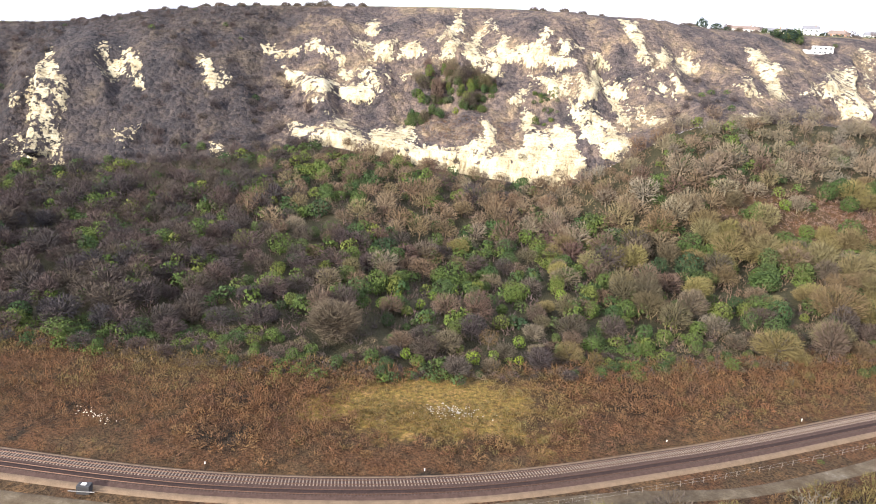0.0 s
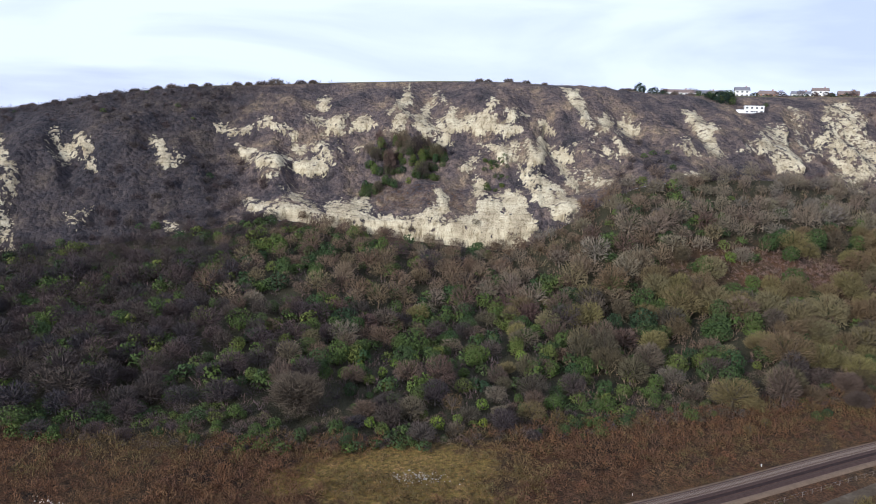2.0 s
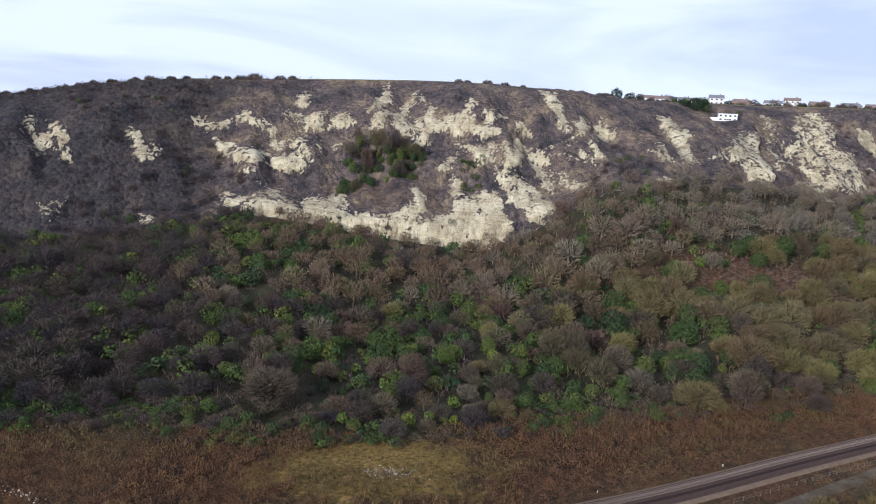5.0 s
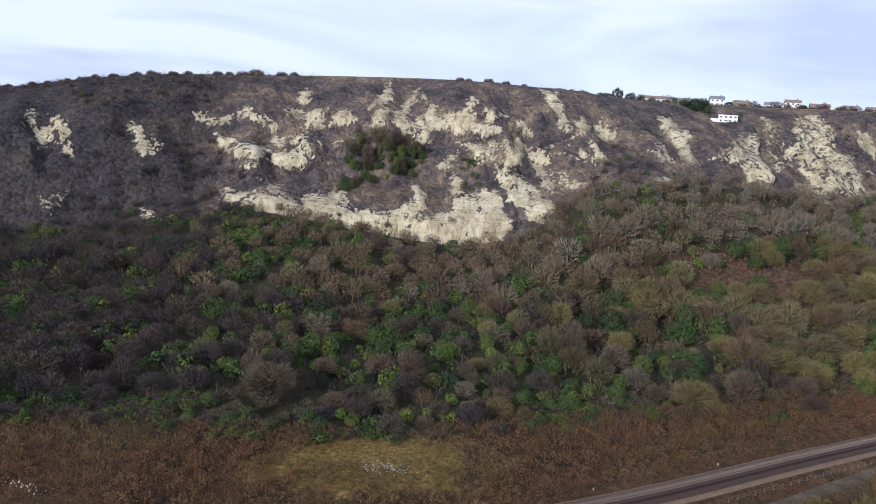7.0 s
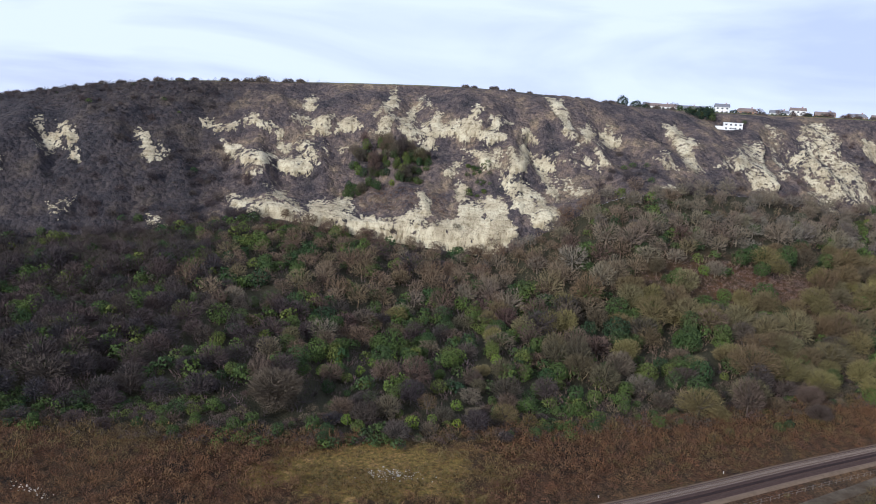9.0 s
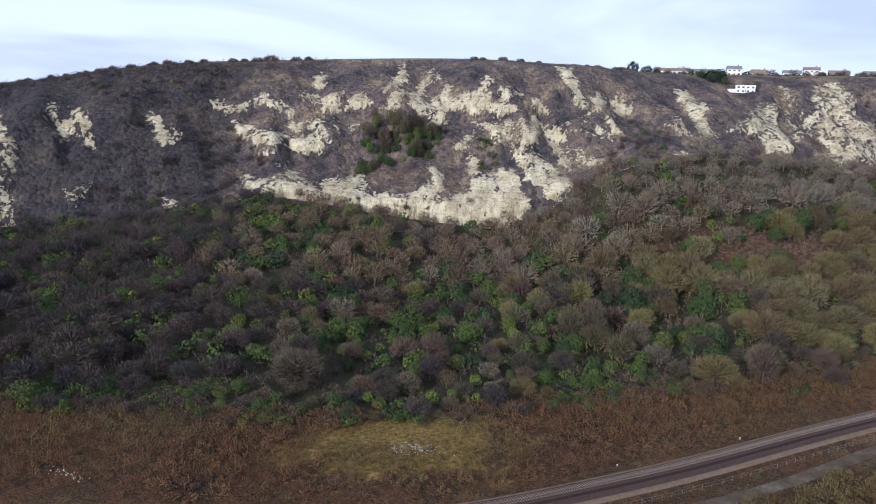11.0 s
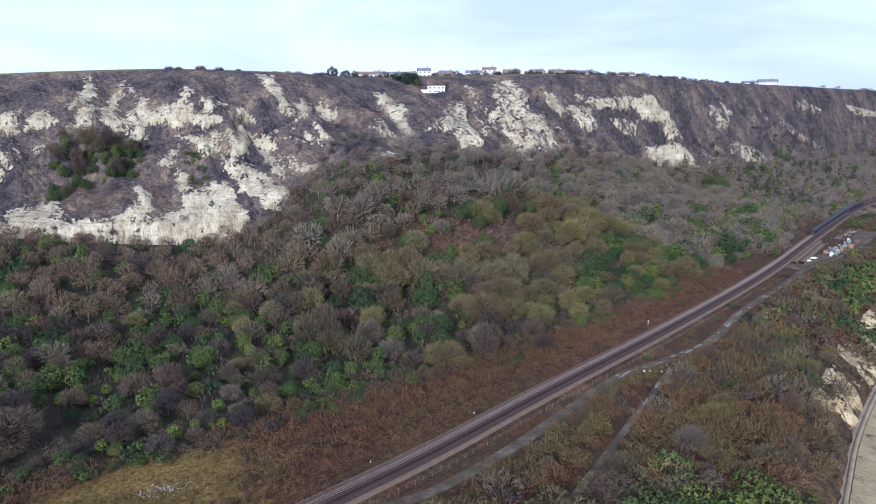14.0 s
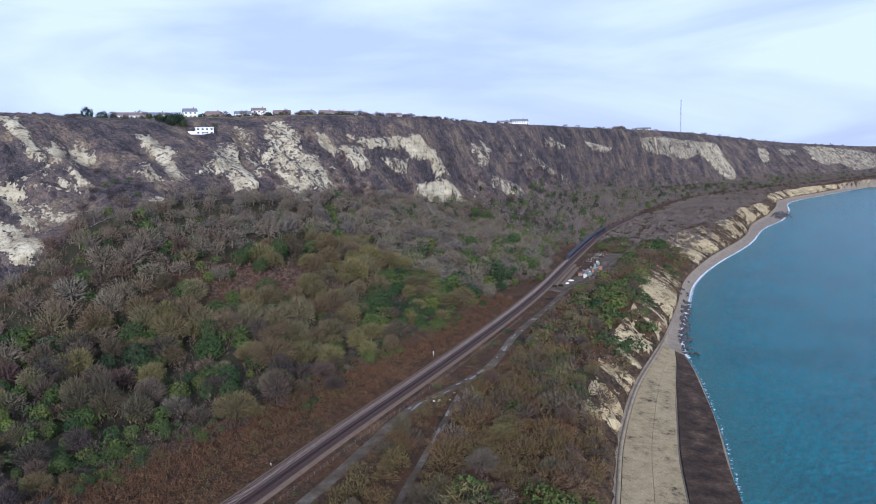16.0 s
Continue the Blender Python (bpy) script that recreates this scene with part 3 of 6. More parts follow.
# face under the brow
patch(0.95, (41, 111), (54, 117), (60, 119), (65, 116), (66, 111), (58, 105), (55, 103), (51, 107), (41, 107))
patch(0.9, (61, 123), (65, 127), (67, 125), (66, 122), (62, 122))
patch(1, (66, 111), (74, 112), (81, 111), (80, 108), (70, 103), (66, 106))
patch(0.95, (72, 120), (77, 121), (79, 116), (78, 114), (74, 114))
patch(0.85, (55, 100), (63, 99), (72, 97), (75, 92), (67, 90), (63, 96))
patch(0.8, (74, 101), (76, 102), (76, 96), (74, 95))
patch(0.75, (42, 86), (55, 93), (52, 90), (46, 84))
patch(0.8, (33, 114), (42, 121), (43, 108), (36, 105), (35, 98), (29, 94), (30, 101), (32, 107))
patch(0.8, (1, 115), (10, 126), (15, 134), (17, 122), (10, 120), (4, 117))
patch(0.8, (-1, 106), (4, 106), (6, 112), (14, 117), (12, 113), (9, 103), (3, 103))
patch(0.75, (24, 121), (33, 132), (31, 125), (26, 121))
patch(0.7, (34, 123), (36, 130), (37, 124))
patch(0.8, (16, 115), (26, 120), (28, 112), (27, 103), (23, 102), (18, 107))
patch(0.7, (27, 112), (39, 117), (39, 100), (31, 95), (27, 94), (30, 104))
# strips to the east of it
patch(0.85, (114, 137), (123, 136), (122, 121), (123, 109), (120, 110), (117, 116), (116, 127))
patch(0.9, (129, 115), (136, 120), (139, 115), (129, 110))
patch(0.85, (140, 109), (151, 121), (154, 109), (149, 108))
patch(0.85, (132, 104), (135, 105), (137, 98), (134, 98))
patch(0.6, (121, 104), (130, 99), (132, 94), (129, 95))
patch(0.5, (135, 113), (137, 109), (132, 107))
# scars under the houses
patch(0.83, (192, 125), (200, 125), (207, 117), (199, 109), (200, 98), (193, 97), (189, 99), (194, 110), (192, 118))
patch(0.73, (169, 102), (178, 107), (181, 99), (173, 99))
patch(0.63, (163, 87), (167, 88), (172, 88), (167, 85))
patch(0.58, (153, 117), (154, 112), (152, 110))
patch(0.68, (241, 113), (273, 121), (262, 104), (233, 101), (211, 101))
patch(0.83, (234, 102), (262, 104), (243, 86), (235, 86))
patch(0.48, (292, 135), (298, 133), (288, 100), (270, 97))
patch(0.66, (317, 135), (339, 138), (340, 123), (328, 111), (302, 115))
patch(0.70, (295, 114), (328, 112), (344, 111), (342, 88), (316, 85), (302, 89), (294, 100))
patch(0.78, (288, 89), (315, 87), (289, 76), (281, 79))
patch(0.63, (322, 87), (339, 88), (336, 79), (316, 80))
patch(0.88, (358, 129), (365, 126), (372, 113), (367, 109), (355, 119))
patch(0.73, (372, 116), (408, 116), (400, 98), (380, 99))
patch(0.73, (398, 127), (410, 124), (463, 125), (452, 115), (408, 117))
patch(0.83, (455, 124), (492, 129), (500, 119), (516, 112), (514, 102), (468, 107))
patch(0.78, (495, 111), (517, 107), (528, 87), (509, 93), (494, 84), (495, 98))
patch(0.88, (462, 80), (506, 84), (530, 77), (544, 59), (477, 62), (462, 71))
patch(0.58, (595, 95), (623, 124), (638, 112), (615, 96))
patch(0.73, (609, 75), (672, 70), (688, 54), (638, 60))
patch(0.48, (551, 72), (579, 68), (563, 62))
patch(0.63, (428, 107), (461, 103), (449, 91), (432, 96))
patch(0.58, (601, 120), (608, 115), (601, 108), (593, 112))
patch(0.48, (700, 116), (712, 105), (725, 89), (713, 98))
patch(0.40, (727, 73), (738, 67), (724, 64))
patch(0.48, (351, 104), (359, 94), (365, 83), (356, 88))
fin(93, 108, 79, 56, 4, 14)
fin(94, 100, 98, 62, 4, 9)
fin(95, 94, 106, 76, 4, 8)
fin(272, 122, 248, 88, 7, 14)
fin(318, 135, 317, 94, 5, 12)
fin(484, 131, 522, 60, 9, 26)
fin(596, 73, 641, 53, 5, 16)
fin(123, 136, 123, 109, 3, 8)
fin(-216, 96, -196, 36, 18, -26)
fin(-44, 86, -25, 79, 3, 20)
# far headland
patch(0.71, (960, 122), (1008, 117), (1066, 112), (1042, 105), (983, 110))
patch(0.51, (797, 132), (811, 122), (798, 115), (830, 127), (871, 115), (849, 112), (818, 117))
patch(0.51, (740, 111), (775, 91), (845, 70), (829, 68), (759, 90), (737, 103))
patch(0.61, (615, 84), (657, 74), (696, 58), (670, 56), (607, 71))
patch(0.63, (1208, 127), (1340, 131), (1452, 124), (1544, 119), (1507, 99), (1419, 86), (1292, 98), (1210, 108))
patch(0.76, (1544, 119), (1613, 117), (1617, 92), (1515, 80), (1500, 94))
patch(0.76, (1515, 80), (1609, 90), (1622, 47), (1570, 36), (1543, 50))
patch(0.71, (1843, 104), (1926, 100), (1849, 72), (1810, 68))
patch(0.61, (1998, 100), (2106, 95), (2036, 83), (1978, 86))
patch(0.66, (2187, 105), (2361, 99), (2304, 56), (2195, 53), (2158, 72))
patch(0.61, (2357, 96), (2499, 88), (2602, 74), (2506, 37), (2331, 35), (2302, 55))


def within(x, z, outline):
    """Metres inside (or, negative, outside) an outline."""
    inside, near = np.zeros(x.shape, bool), np.full(x.shape, 1e9)
    for (xa, za), (xb, zb) in zip(outline, outline[1:] + outline[:1]):
        t = np.clip(((x - xa) * (xb - xa) + (z - za) * (zb - za)) / ((xb - xa) ** 2 + (zb - za) ** 2 + 1e-6), 0, 1)
        near = np.minimum(near, np.hypot(x - xa - t * (xb - xa), z - za - t * (zb - za)))
        if za != zb:
            inside ^= ((za > z) != (zb > z)) & (x < xa + (z - za) * (xb - xa) / (zb - za))
    return np.where(inside, near, -near)


def chalk_on(x, z):
    """How many metres inside bare chalk a place on the cliff lies, and how sound that chalk is."""
    deep, sound = np.full(np.shape(x), -9.0), np.full(np.shape(x), 0.8)
    for much, outline in PATCHES:
        xs, zs = zip(*outline)
        near = np.nonzero((x > min(xs) - 9) & (x < max(xs) + 9) & (z > min(zs) - 9) & (z < max(zs) + 9))
        d = within(x[near], z[near], outline)
        better = d > deep[near]
        deep[near], sound[near] = np.where(better, d, deep[near]), np.where(better, much, sound[near])
    return deep, sound


def jut(x, z):
    """How far the cliff stands out at its fins, in metres."""
    out = np.zeros_like(x)
    for x0, z0, x1, z1, proud, wide in FINS:
        t = (z - z0) / (z1 - z0)
        off = (x0 + t * (x1 - x0) + 2.5 * (vnoise(z + 40, 0 * z + x0, 7) - 0.5) - x) * np.sign(wide)
        ends = np.clip(np.minimum(t + 0.25, 1.1 - t) * 4, 0, 1)
        out = np.maximum(out, proud * ends * np.where(off > 0, np.exp(-np.abs(off / wide)), np.clip(1 + off / (1.6 if wide > 0 else 6.0), 0, 1)))
    return out


def band(first, last, columns=XS):
    """The ground between two knots of the cross-section."""
    knots, rows = guides(columns), []
    for n in range(first, last):
        (ya, _), (yb, _) = knots[n], knots[n + 1]
        steps = np.concatenate([np.linspace(0, 0.12, 22)[:-1], np.linspace(0.12, 1, 74)[:-1]]) if n == 12 else np.arange(STEPS[n]) / STEPS[n]
        rows += [ya + (yb - ya) * s for s in steps]
    rows.append(knots[last][0] - (0 if last == len(knots) - 1 else 1e-4))
    y = np.array(rows)
    x = np.broadcast_to(columns, y.shape)
    z = height(x, y)
    return x.ravel(), y.ravel(), z.ravel(), grid_faces(*y.shape)


def low_faces(x):
    """Where along the shore the low cliff shows bare chalk."""
    faces_at = ((222, 5), (240, 8), (272, 10), (300, 7), (330, 12), (362, 14), (395, 18), (428, 16), (465, 20), (505, 18), (640, 34), (720, 40), (850, 45), (1010, 60), (1150, 50), (1480, 120), (1700, 140), (2050, 160))
    return sum(bell(x, at, wide) for at, wide in faces_at)


def meadow_edge(x, y):
    """1 on the edge of the grassy clearing by the railway, less inside it."""
    return np.hypot((x - 10 - 0.35 * (y - 168)) / 30, (y - 168) / 20)


def make_ground():
    x, y, z, faces = band(5, 12, COARSE)
    inside = meadow_edge(x, y) + 1.1 * (fbm(x, y, 15, 3) - 0.5)
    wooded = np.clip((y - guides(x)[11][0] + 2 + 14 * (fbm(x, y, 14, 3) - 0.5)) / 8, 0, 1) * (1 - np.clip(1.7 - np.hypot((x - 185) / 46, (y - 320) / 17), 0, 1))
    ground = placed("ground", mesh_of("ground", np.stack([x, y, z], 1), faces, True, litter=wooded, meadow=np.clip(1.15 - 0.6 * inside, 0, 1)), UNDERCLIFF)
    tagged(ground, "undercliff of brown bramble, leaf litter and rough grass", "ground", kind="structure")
    x, y, z, faces = band(0, 4, COARSE)
    tagged(placed("beach", mesh_of("beach", np.stack([x, y, z], 1), faces, True), SHINGLE), "shingle beach at the foot of the low cliff", "beach", kind="structure")
    x, y, z, faces = band(4, 5)
    s = (z - 5) / np.maximum(guides(x)[5][1] - 5, 1)
    bare = low_faces(x + 8 * s) * np.clip(np.minimum(s * 5, (1.25 - s) * 3), 0.1, 1)
    bare = np.clip(1.2 * bare, 0, 1) * (1.5 * vnoise(x - 0.4 * z, 0 * x + 3, 4.5) - 0.12) - 0.25 * np.clip(s - 0.55, 0, 1) * vnoise(x - 0.3 * z, 0 * x + 8, 4)
    y = y + (8 * np.abs(2 * vnoise(x - 0.4 * z, 0 * x, 8) - 1) - 4 + 3 * (fbm(x, z, 7, 2) - 0.5)) * np.clip(np.minimum(s * 4, (1 - s) * 4), 0, 1)
    low = placed("sea_cliff", mesh_of("sea_cliff", np.stack([x, y, z], 1), faces, True, chalk=7 * (bare - 0.52), mould_shade=0 * x, sound=0.9 + 0 * x), SEA_CLIFF)
    tagged(low, "low crumbling chalk cliff above the sea wall", "cliff", kind="structure")
    x, y, z, faces = band(12, 13, FINE_XS)
    deep, sound = chalk_on(x, z)
    knots = guides(x)
    s = (z - knots[12][1]) / (knots[13][1] - knots[12][1])
    middle = np.clip(np.minimum(s * 4, (0.97 - s) * 5), 0, 1)
    wild = 22 * (fbm(x + 0.5 * z, z * 1.6, 120, 3) - 0.56) + 12 * (middle - 1)
    deep = np.where(x > 2500, np.maximum(deep, wild), deep)
    edge = np.clip((deep + 0.8) / 2.2, 0, 1)
    y = y - (1.8 * edge * edge * (3 - 2 * edge) + jut(x, z)) * np.clip(middle * 3, 0, 1)
    # The western end darkens: leaf mould and painted shade together.
    cliff = placed("cliff", mesh_of("cliff", np.stack([x, y, z], 1), faces, True, chalk=np.clip(deep, -8, 8), sound=sound, mould_shade=np.clip((-62 - x + 90 * (fbm(x, z, 40, 3) - 0.5)) / 65, 0, 0.75)), CLIFF)
    tagged(cliff, "high chalk cliff half overgrown with brown scrub", "cliff", kind="structure")
    x, y, z, faces = band(13, 16, COARSE)
    tagged(placed("clifftop", mesh_of("clifftop", np.stack([x, y, z], 1), faces, True), TURF), "pale winter grass on the cliff top", "field", kind="structure")
    # the sea
    xs = np.concatenate([np.arange(-900, 100, 20), np.arange(100, 800, 3), np.arange(800, 4600, 20)])
    wall = spline(xs, SEAWALL)
    off = np.concatenate([np.arange(0, 70, 2.0), np.array([75, 90, 120, 180, 300, 600, 1200, 2500, 4500])])
    y = wall[None, :] + 10 - off[:, None]
    x = np.broadcast_to(xs, y.shape)
    away = off[:, None] - 10 - 1.15 * spline(x, SHORE)
    foam = np.clip(1 - np.abs(away - 1.0) / 4, 0, 1) * np.where(x > 350, 0.62, 0.4)
    water = mesh_of("sea", np.stack([x.ravel(), y.ravel(), 0 * x.ravel()], 1), grid_faces(*y.shape)[:, ::-1], True, foam=foam.ravel(), shore=np.clip(1 - away / 30, 0, 1).ravel() * 0.7)
    tagged(placed("sea", water, WATER), "calm turquoise sea with small ripples", "sea", kind="structure")


make_ground()

# ---- plants ----


def dome(rng, count, wide, low, high):
    """Centres and sizes of the boughs of a rounded crown that reaches from low to high."""
    turn, up = rng.uniform(0, 6.283, count), rng.uniform(-0.55, 1.0, count)
    far = rng.uniform(0.75, 1.0, count)
    flat = np.sqrt(np.clip(1 - up**2, 0, 1)) * far
    c = np.stack([np.cos(turn) * flat * wide * 0.72, np.sin(turn) * flat * wide * 0.72, (low + high) / 2 + up * far * (high - low) / 2], 1)
    return c, wide * rng.uniform(0.30, 0.46, count)


def limb(a, b, ra, rb, sides=5):
    a, b = np.array(a, float), np.array(b, float)
    way = (b - a) / np.linalg.norm(b - a)
    u = np.cross(way, (0.3, 0.9, 0.1))
    u /= np.linalg.norm(u)
    w = np.cross(way, u)
    t = np.arange(sides) * 2 * np.pi / sides
    ring = np.cos(t)[:, None] * u + np.sin(t)[:, None] * w
    n = np.arange(sides)
    return np.concatenate([a + ring * ra, b + ring * rb]), np.stack([n, (n + 1) % sides, (n + 1) % sides + sides, n + sides], 1)


def joined(pieces):
    out_v, out_f, base = [], [], 0
    for v, f in pieces:
        out_v.append(v)
        out_f.append(f + base)
        base += len(v)
    return np.concatenate(out_v), np.concatenate(out_f)


def tree_wood(rng, centres, tall, thick=0.28):
    """A tapered, slightly bent trunk with a limb to each bough."""
    fork = (rng.uniform(-0.3, 0.3), rng.uniform(-0.3, 0.3), tall * 0.32)
    pieces = [limb((0, 0, -0.8), fork, thick, thick * 0.75, 7)]
    for c in centres:
        mid = np.array(fork) * 0.45 + c * 0.55 + rng.normal(size=3) * 0.3 - (0, 0, 0.4)
        pieces += [limb(fork, mid, thick * 0.5, thick * 0.28), limb(mid, c + (0, 0, 0.4), thick * 0.28, thick * 0.08)]
    return joined(pieces)


def rounded(rng, count, wide, low, high, floor=-0.5, lobes=11):
    """Ways out of a crown's middle, and how far its lobed outline lies along each."""
    knobs = rng.normal(size=(lobes, 3)) + (0, 0, 0.5)
    knobs /= np.linalg.norm(knobs, axis=1)[:, None]
    up, turn = rng.uniform(floor, 1, count), rng.uniform(0, 6.283, count)
    flat = np.sqrt(1 - up**2)
    way = np.stack([flat * np.cos(turn), flat * np.sin(turn), up], 1)
    far = 0.76 + 0.28 * np.clip(((way @ knobs.T).max(1) - 0.70) / 0.28, 0, 1)
    return way, far, np.array([wide, wide, (high - low) / 2]), np.array([0, 0, (high + low) / 2])


def twig_crown(rng, count, wide, low, high, width, floor=-0.5, inner=0.22, reach=0.36):
    """A rounded crown of long thin twigs that rise out of its middle to tips on its outline, with broader boughs inside."""
    way, far, axes_, mid = rounded(rng, count, wide, low, high, floor)
    deep = rng.rand(count) < inner
    tip_at = np.where(deep, rng.uniform(0.70, 0.95, count), rng.uniform(0.84, 1.05, count)) * far
    tip = mid + (way + rng.normal(size=(count, 3)) * 0.05) * axes_ * tip_at[:, None]
    fork = mid - axes_ * (0, 0, 0.4)
    start = np.where(deep, rng.uniform(0.15, 0.5, count), 1 - reach * rng.uniform(0.35, 0.8, count))
    base = fork + (tip - fork) * start[:, None] + rng.normal(size=(count, 3)) * axes_ * np.where(deep, 0.05, 0.075)[:, None]
    side = np.cross(tip - base, rng.normal(size=(count, 3)))
    side /= np.linalg.norm(side, axis=1)[:, None] + 1e-9
    w = (width * rng.uniform(0.6, 1.4, count) * np.where(deep, 0.9, 1))[:, None]
    v = np.stack([base - side * w, base + side * w, tip], 1).reshape(-1, 3)
    return v, np.arange(3 * count).reshape(-1, 3)


def leaf_crown(rng, count, wide, low, high, size, floor=-0.6):
    """A lobed crown of small leafy sprays that face outwards, tilted each its own way."""
    way, far, axes_, mid = rounded(rng, count, wide, low, high, floor, 13)
    at = mid + way * axes_ * (far * rng.uniform(0.80, 1.06, count))[:, None]
    out = way + rng.normal(size=(count, 3)) * 0.5
    a = np.cross(out, rng.normal(size=(count, 3)))
    a /= np.linalg.norm(a, axis=1)[:, None]
    b = np.cross(out / np.linalg.norm(out, axis=1)[:, None], a)
    r = size * rng.uniform(0.6, 1.4, count)[:, None]
    v = np.stack([at - a * r - b * r * 0.5, at + a * r - b * r * 0.6, at + b * r], 1).reshape(-1, 3)
    return v, np.arange(3 * count).reshape(-1, 3)


def bare_kind(seed, wide, tall, twigs, width=0.085, boughs=12):
    rng = np.random.RandomState(seed)
    c, _ = dome(rng, boughs, wide * 0.8, tall * 0.3, tall * 0.9)
    return tree_wood(rng, c, tall), twig_crown(rng, twigs, wide, 0.0, tall, width, -0.85)


def ivy_kind(seed, wide, tall, count, boughs=11, size=0.34):
    rng = np.random.RandomState(seed)
    c, _ = dome(rng, boughs, wide * 0.6, tall * 0.3, tall * 0.8)
    return tree_wood(rng, c, tall), leaf_crown(rng, count, wide, -tall * 0.1, tall, size, -0.8)


def bush_kind(seed, wide, tall, twigs, width=0.06):
    rng = np.random.RandomState(seed)
    return twig_crown(rng, twigs, wide, -tall * 0.5, tall, width, 0.0, 0.15, 0.5)


def outward(v, f, rough=0.28):
    """Shading normals that follow a crown's rounded form, and its faces turned to look out of it."""
    low, high = v.min(0), v.max(0)
    half = np.maximum((high - low) / 2, 0.1)
    mid = np.array([0, 0, max(low[2], 0) * 0.6 + high[2] * 0.4])
    n = (v - mid) / half
    n = n / (np.linalg.norm(n, axis=1)[:, None] + 1e-6) + np.random.RandomState(len(v)).normal(size=v.shape) * rough
    n /= np.linalg.norm(n, axis=1)[:, None] + 1e-6
    a, b, c = v[f[:, 0]], v[f[:, 1]], v[f[:, 2]]
    back = (np.cross(b - a, c - a) * n[f].sum(1)).sum(1) < 0
    return n, np.where(back[:, None], f[:, ::-1], f)


def whole(kind, sides=7):
    """Trunk and crown of a kind as one set of triangles, for a wood of many trees."""
    (v, f), crown = kind
    f = f[: sides + 20]
    return joined([(v[: f.max() + 1], np.concatenate([f[:, [0, 1, 2]], f[:, [0, 2, 3]]])), crown])


def scatter(name, kinds, x, y, z, scale, mat, label, category, seed=1, soft=True):
    """One mesh of many plants of the given kinds, each with a turn, a size and a tone of its own."""
    rng = np.random.RandomState(seed)
    pick = rng.randint(0, len(kinds), len(x))
    vs, fs, ts, ns, base = [], [], [], [], 0
    for k, (v, f) in enumerate(kinds):
        n, f = outward(v, f) if soft else (v, f)
        here = np.nonzero(pick == k)[0]
        if not len(here):
            continue
        turn = rng.uniform(0, 6.283, len(here))
        c, s = np.cos(turn)[:, None], np.sin(turn)[:, None]
        sc = scale[here][:, None]
        tall = sc * rng.uniform(0.75, 1.2, len(here))[:, None]
        px = (v[:, 0] * c - v[:, 1] * s) * sc + x[here][:, None]
        py = (v[:, 0] * s + v[:, 1] * c) * sc + y[here][:, None]
        pz = v[:, 2] * tall + z[here][:, None]
        vs.append(np.stack([px, py, pz], -1).reshape(-1, 3))
        ns.append(np.stack([n[:, 0] * c - n[:, 1] * s, n[:, 0] * s + n[:, 1] * c, np.broadcast_to(n[:, 2], px.shape)], -1).reshape(-1, 3))
        fs.append((f[None] + (np.arange(len(here)) * len(v))[:, None, None] + base).reshape(-1, 3))
        ts.append(np.repeat(rng.rand(len(here)), len(v)))
        base += len(v) * len(here)
    me = mesh_of(name, np.concatenate(vs), np.concatenate(fs), False, np.concatenate(ns) if soft else None, tint=np.concatenate(ts))
    return tagged(placed(name, me, mat), label, category, kind="stuff")


def spread(seed, x0, x1, apart, keep, lower=None, upper=None):
    """Jittered places over a stretch of the plan, between two lines, kept by chance keep(x, y)."""
    rng = np.random.RandomState(seed)
    gx = np.arange(x0, x1, apart)
    lo, hi = lower(gx), upper(gx)
    xs, ys = [], []
    for n, px in enumerate(gx):
        k = np.arange(lo[n], hi[n], apart)
        xs.append(px + rng.uniform(-0.55, 0.55, len(k)) * apart)
        ys.append(k + rng.uniform(-0.55, 0.55, len(k)) * apart)
    x, y = np.concatenate(xs), np.concatenate(ys)
    ok = rng.rand(len(x)) < keep(x, y)
    return x[ok], y[ok]


rail_line = lambda x: np.minimum(spline(x, RAIL), spline(x, CLIFF_FOOT) - 60)
track_line = lambda x: spline(x, TRACKWAY)
wall_line = lambda x: spline(x, SEAWALL)
edge_line = lambda x: guides(x)[11][0]
foot_line = lambda x: spline(x, CLIFF_FOOT)
top_line = lambda x: spline(x, CLIFF_TOP)


# the kinds
BARE = [bare_kind(s, w, h, 640, 0.125, 5) for s, w, h in ((1, 4.9, 7.8), (2, 4.4, 7.4), (3, 5.5, 8.2), (4, 3.8, 6.6))]
FINE = [bare_kind(s, w, h, 1100, 0.09, 6) for s, w, h in ((14, 4.8, 7.8), (15, 4.3, 7.4), (16, 5.4, 8.2), (17, 3.7, 6.8))]
DENSE = [bare_kind(s, w, h, 1900, 0.055, 8) for s, w, h in ((18, 4.8, 7.8), (19, 4.3, 7.4), (20, 5.4, 8.2))]
BARE_MID = [bare_kind(s, w, h, 400, 0.135, 4) for s, w, h in ((11, 4.9, 8.0), (12, 4.4, 7.6), (13, 5.5, 8.4))]
BARE_FAR = [bare_kind(s, w, h, 55, 0.42, 3) for s, w, h in ((5, 4.8, 9.5), (6, 4.2, 9.0), (7, 5.4, 10.0))]
LEAFY = [ivy_kind(s, w, h, 720, 6, 0.26) for s, w, h in ((21, 3.4, 6.0), (22, 2.9, 5.4), (23, 4.0, 6.6))]
LEAFY_MID = [ivy_kind(s, w, h, 330, 5, 0.40) for s, w, h in ((26, 3.4, 6.2), (27, 4.0, 6.8))]
LEAFY_FAR = [ivy_kind(s, w, h, 90, 4, 0.8) for s, w, h in ((24, 3.6, 8.0), (25, 4.2, 9.0))]
BUSH = [bush_kind(s, w, h, 44, 0.065) for s, w, h in ((31, 1.7, 2.4), (32, 1.3, 2.0), (33, 2.0, 2.6))]
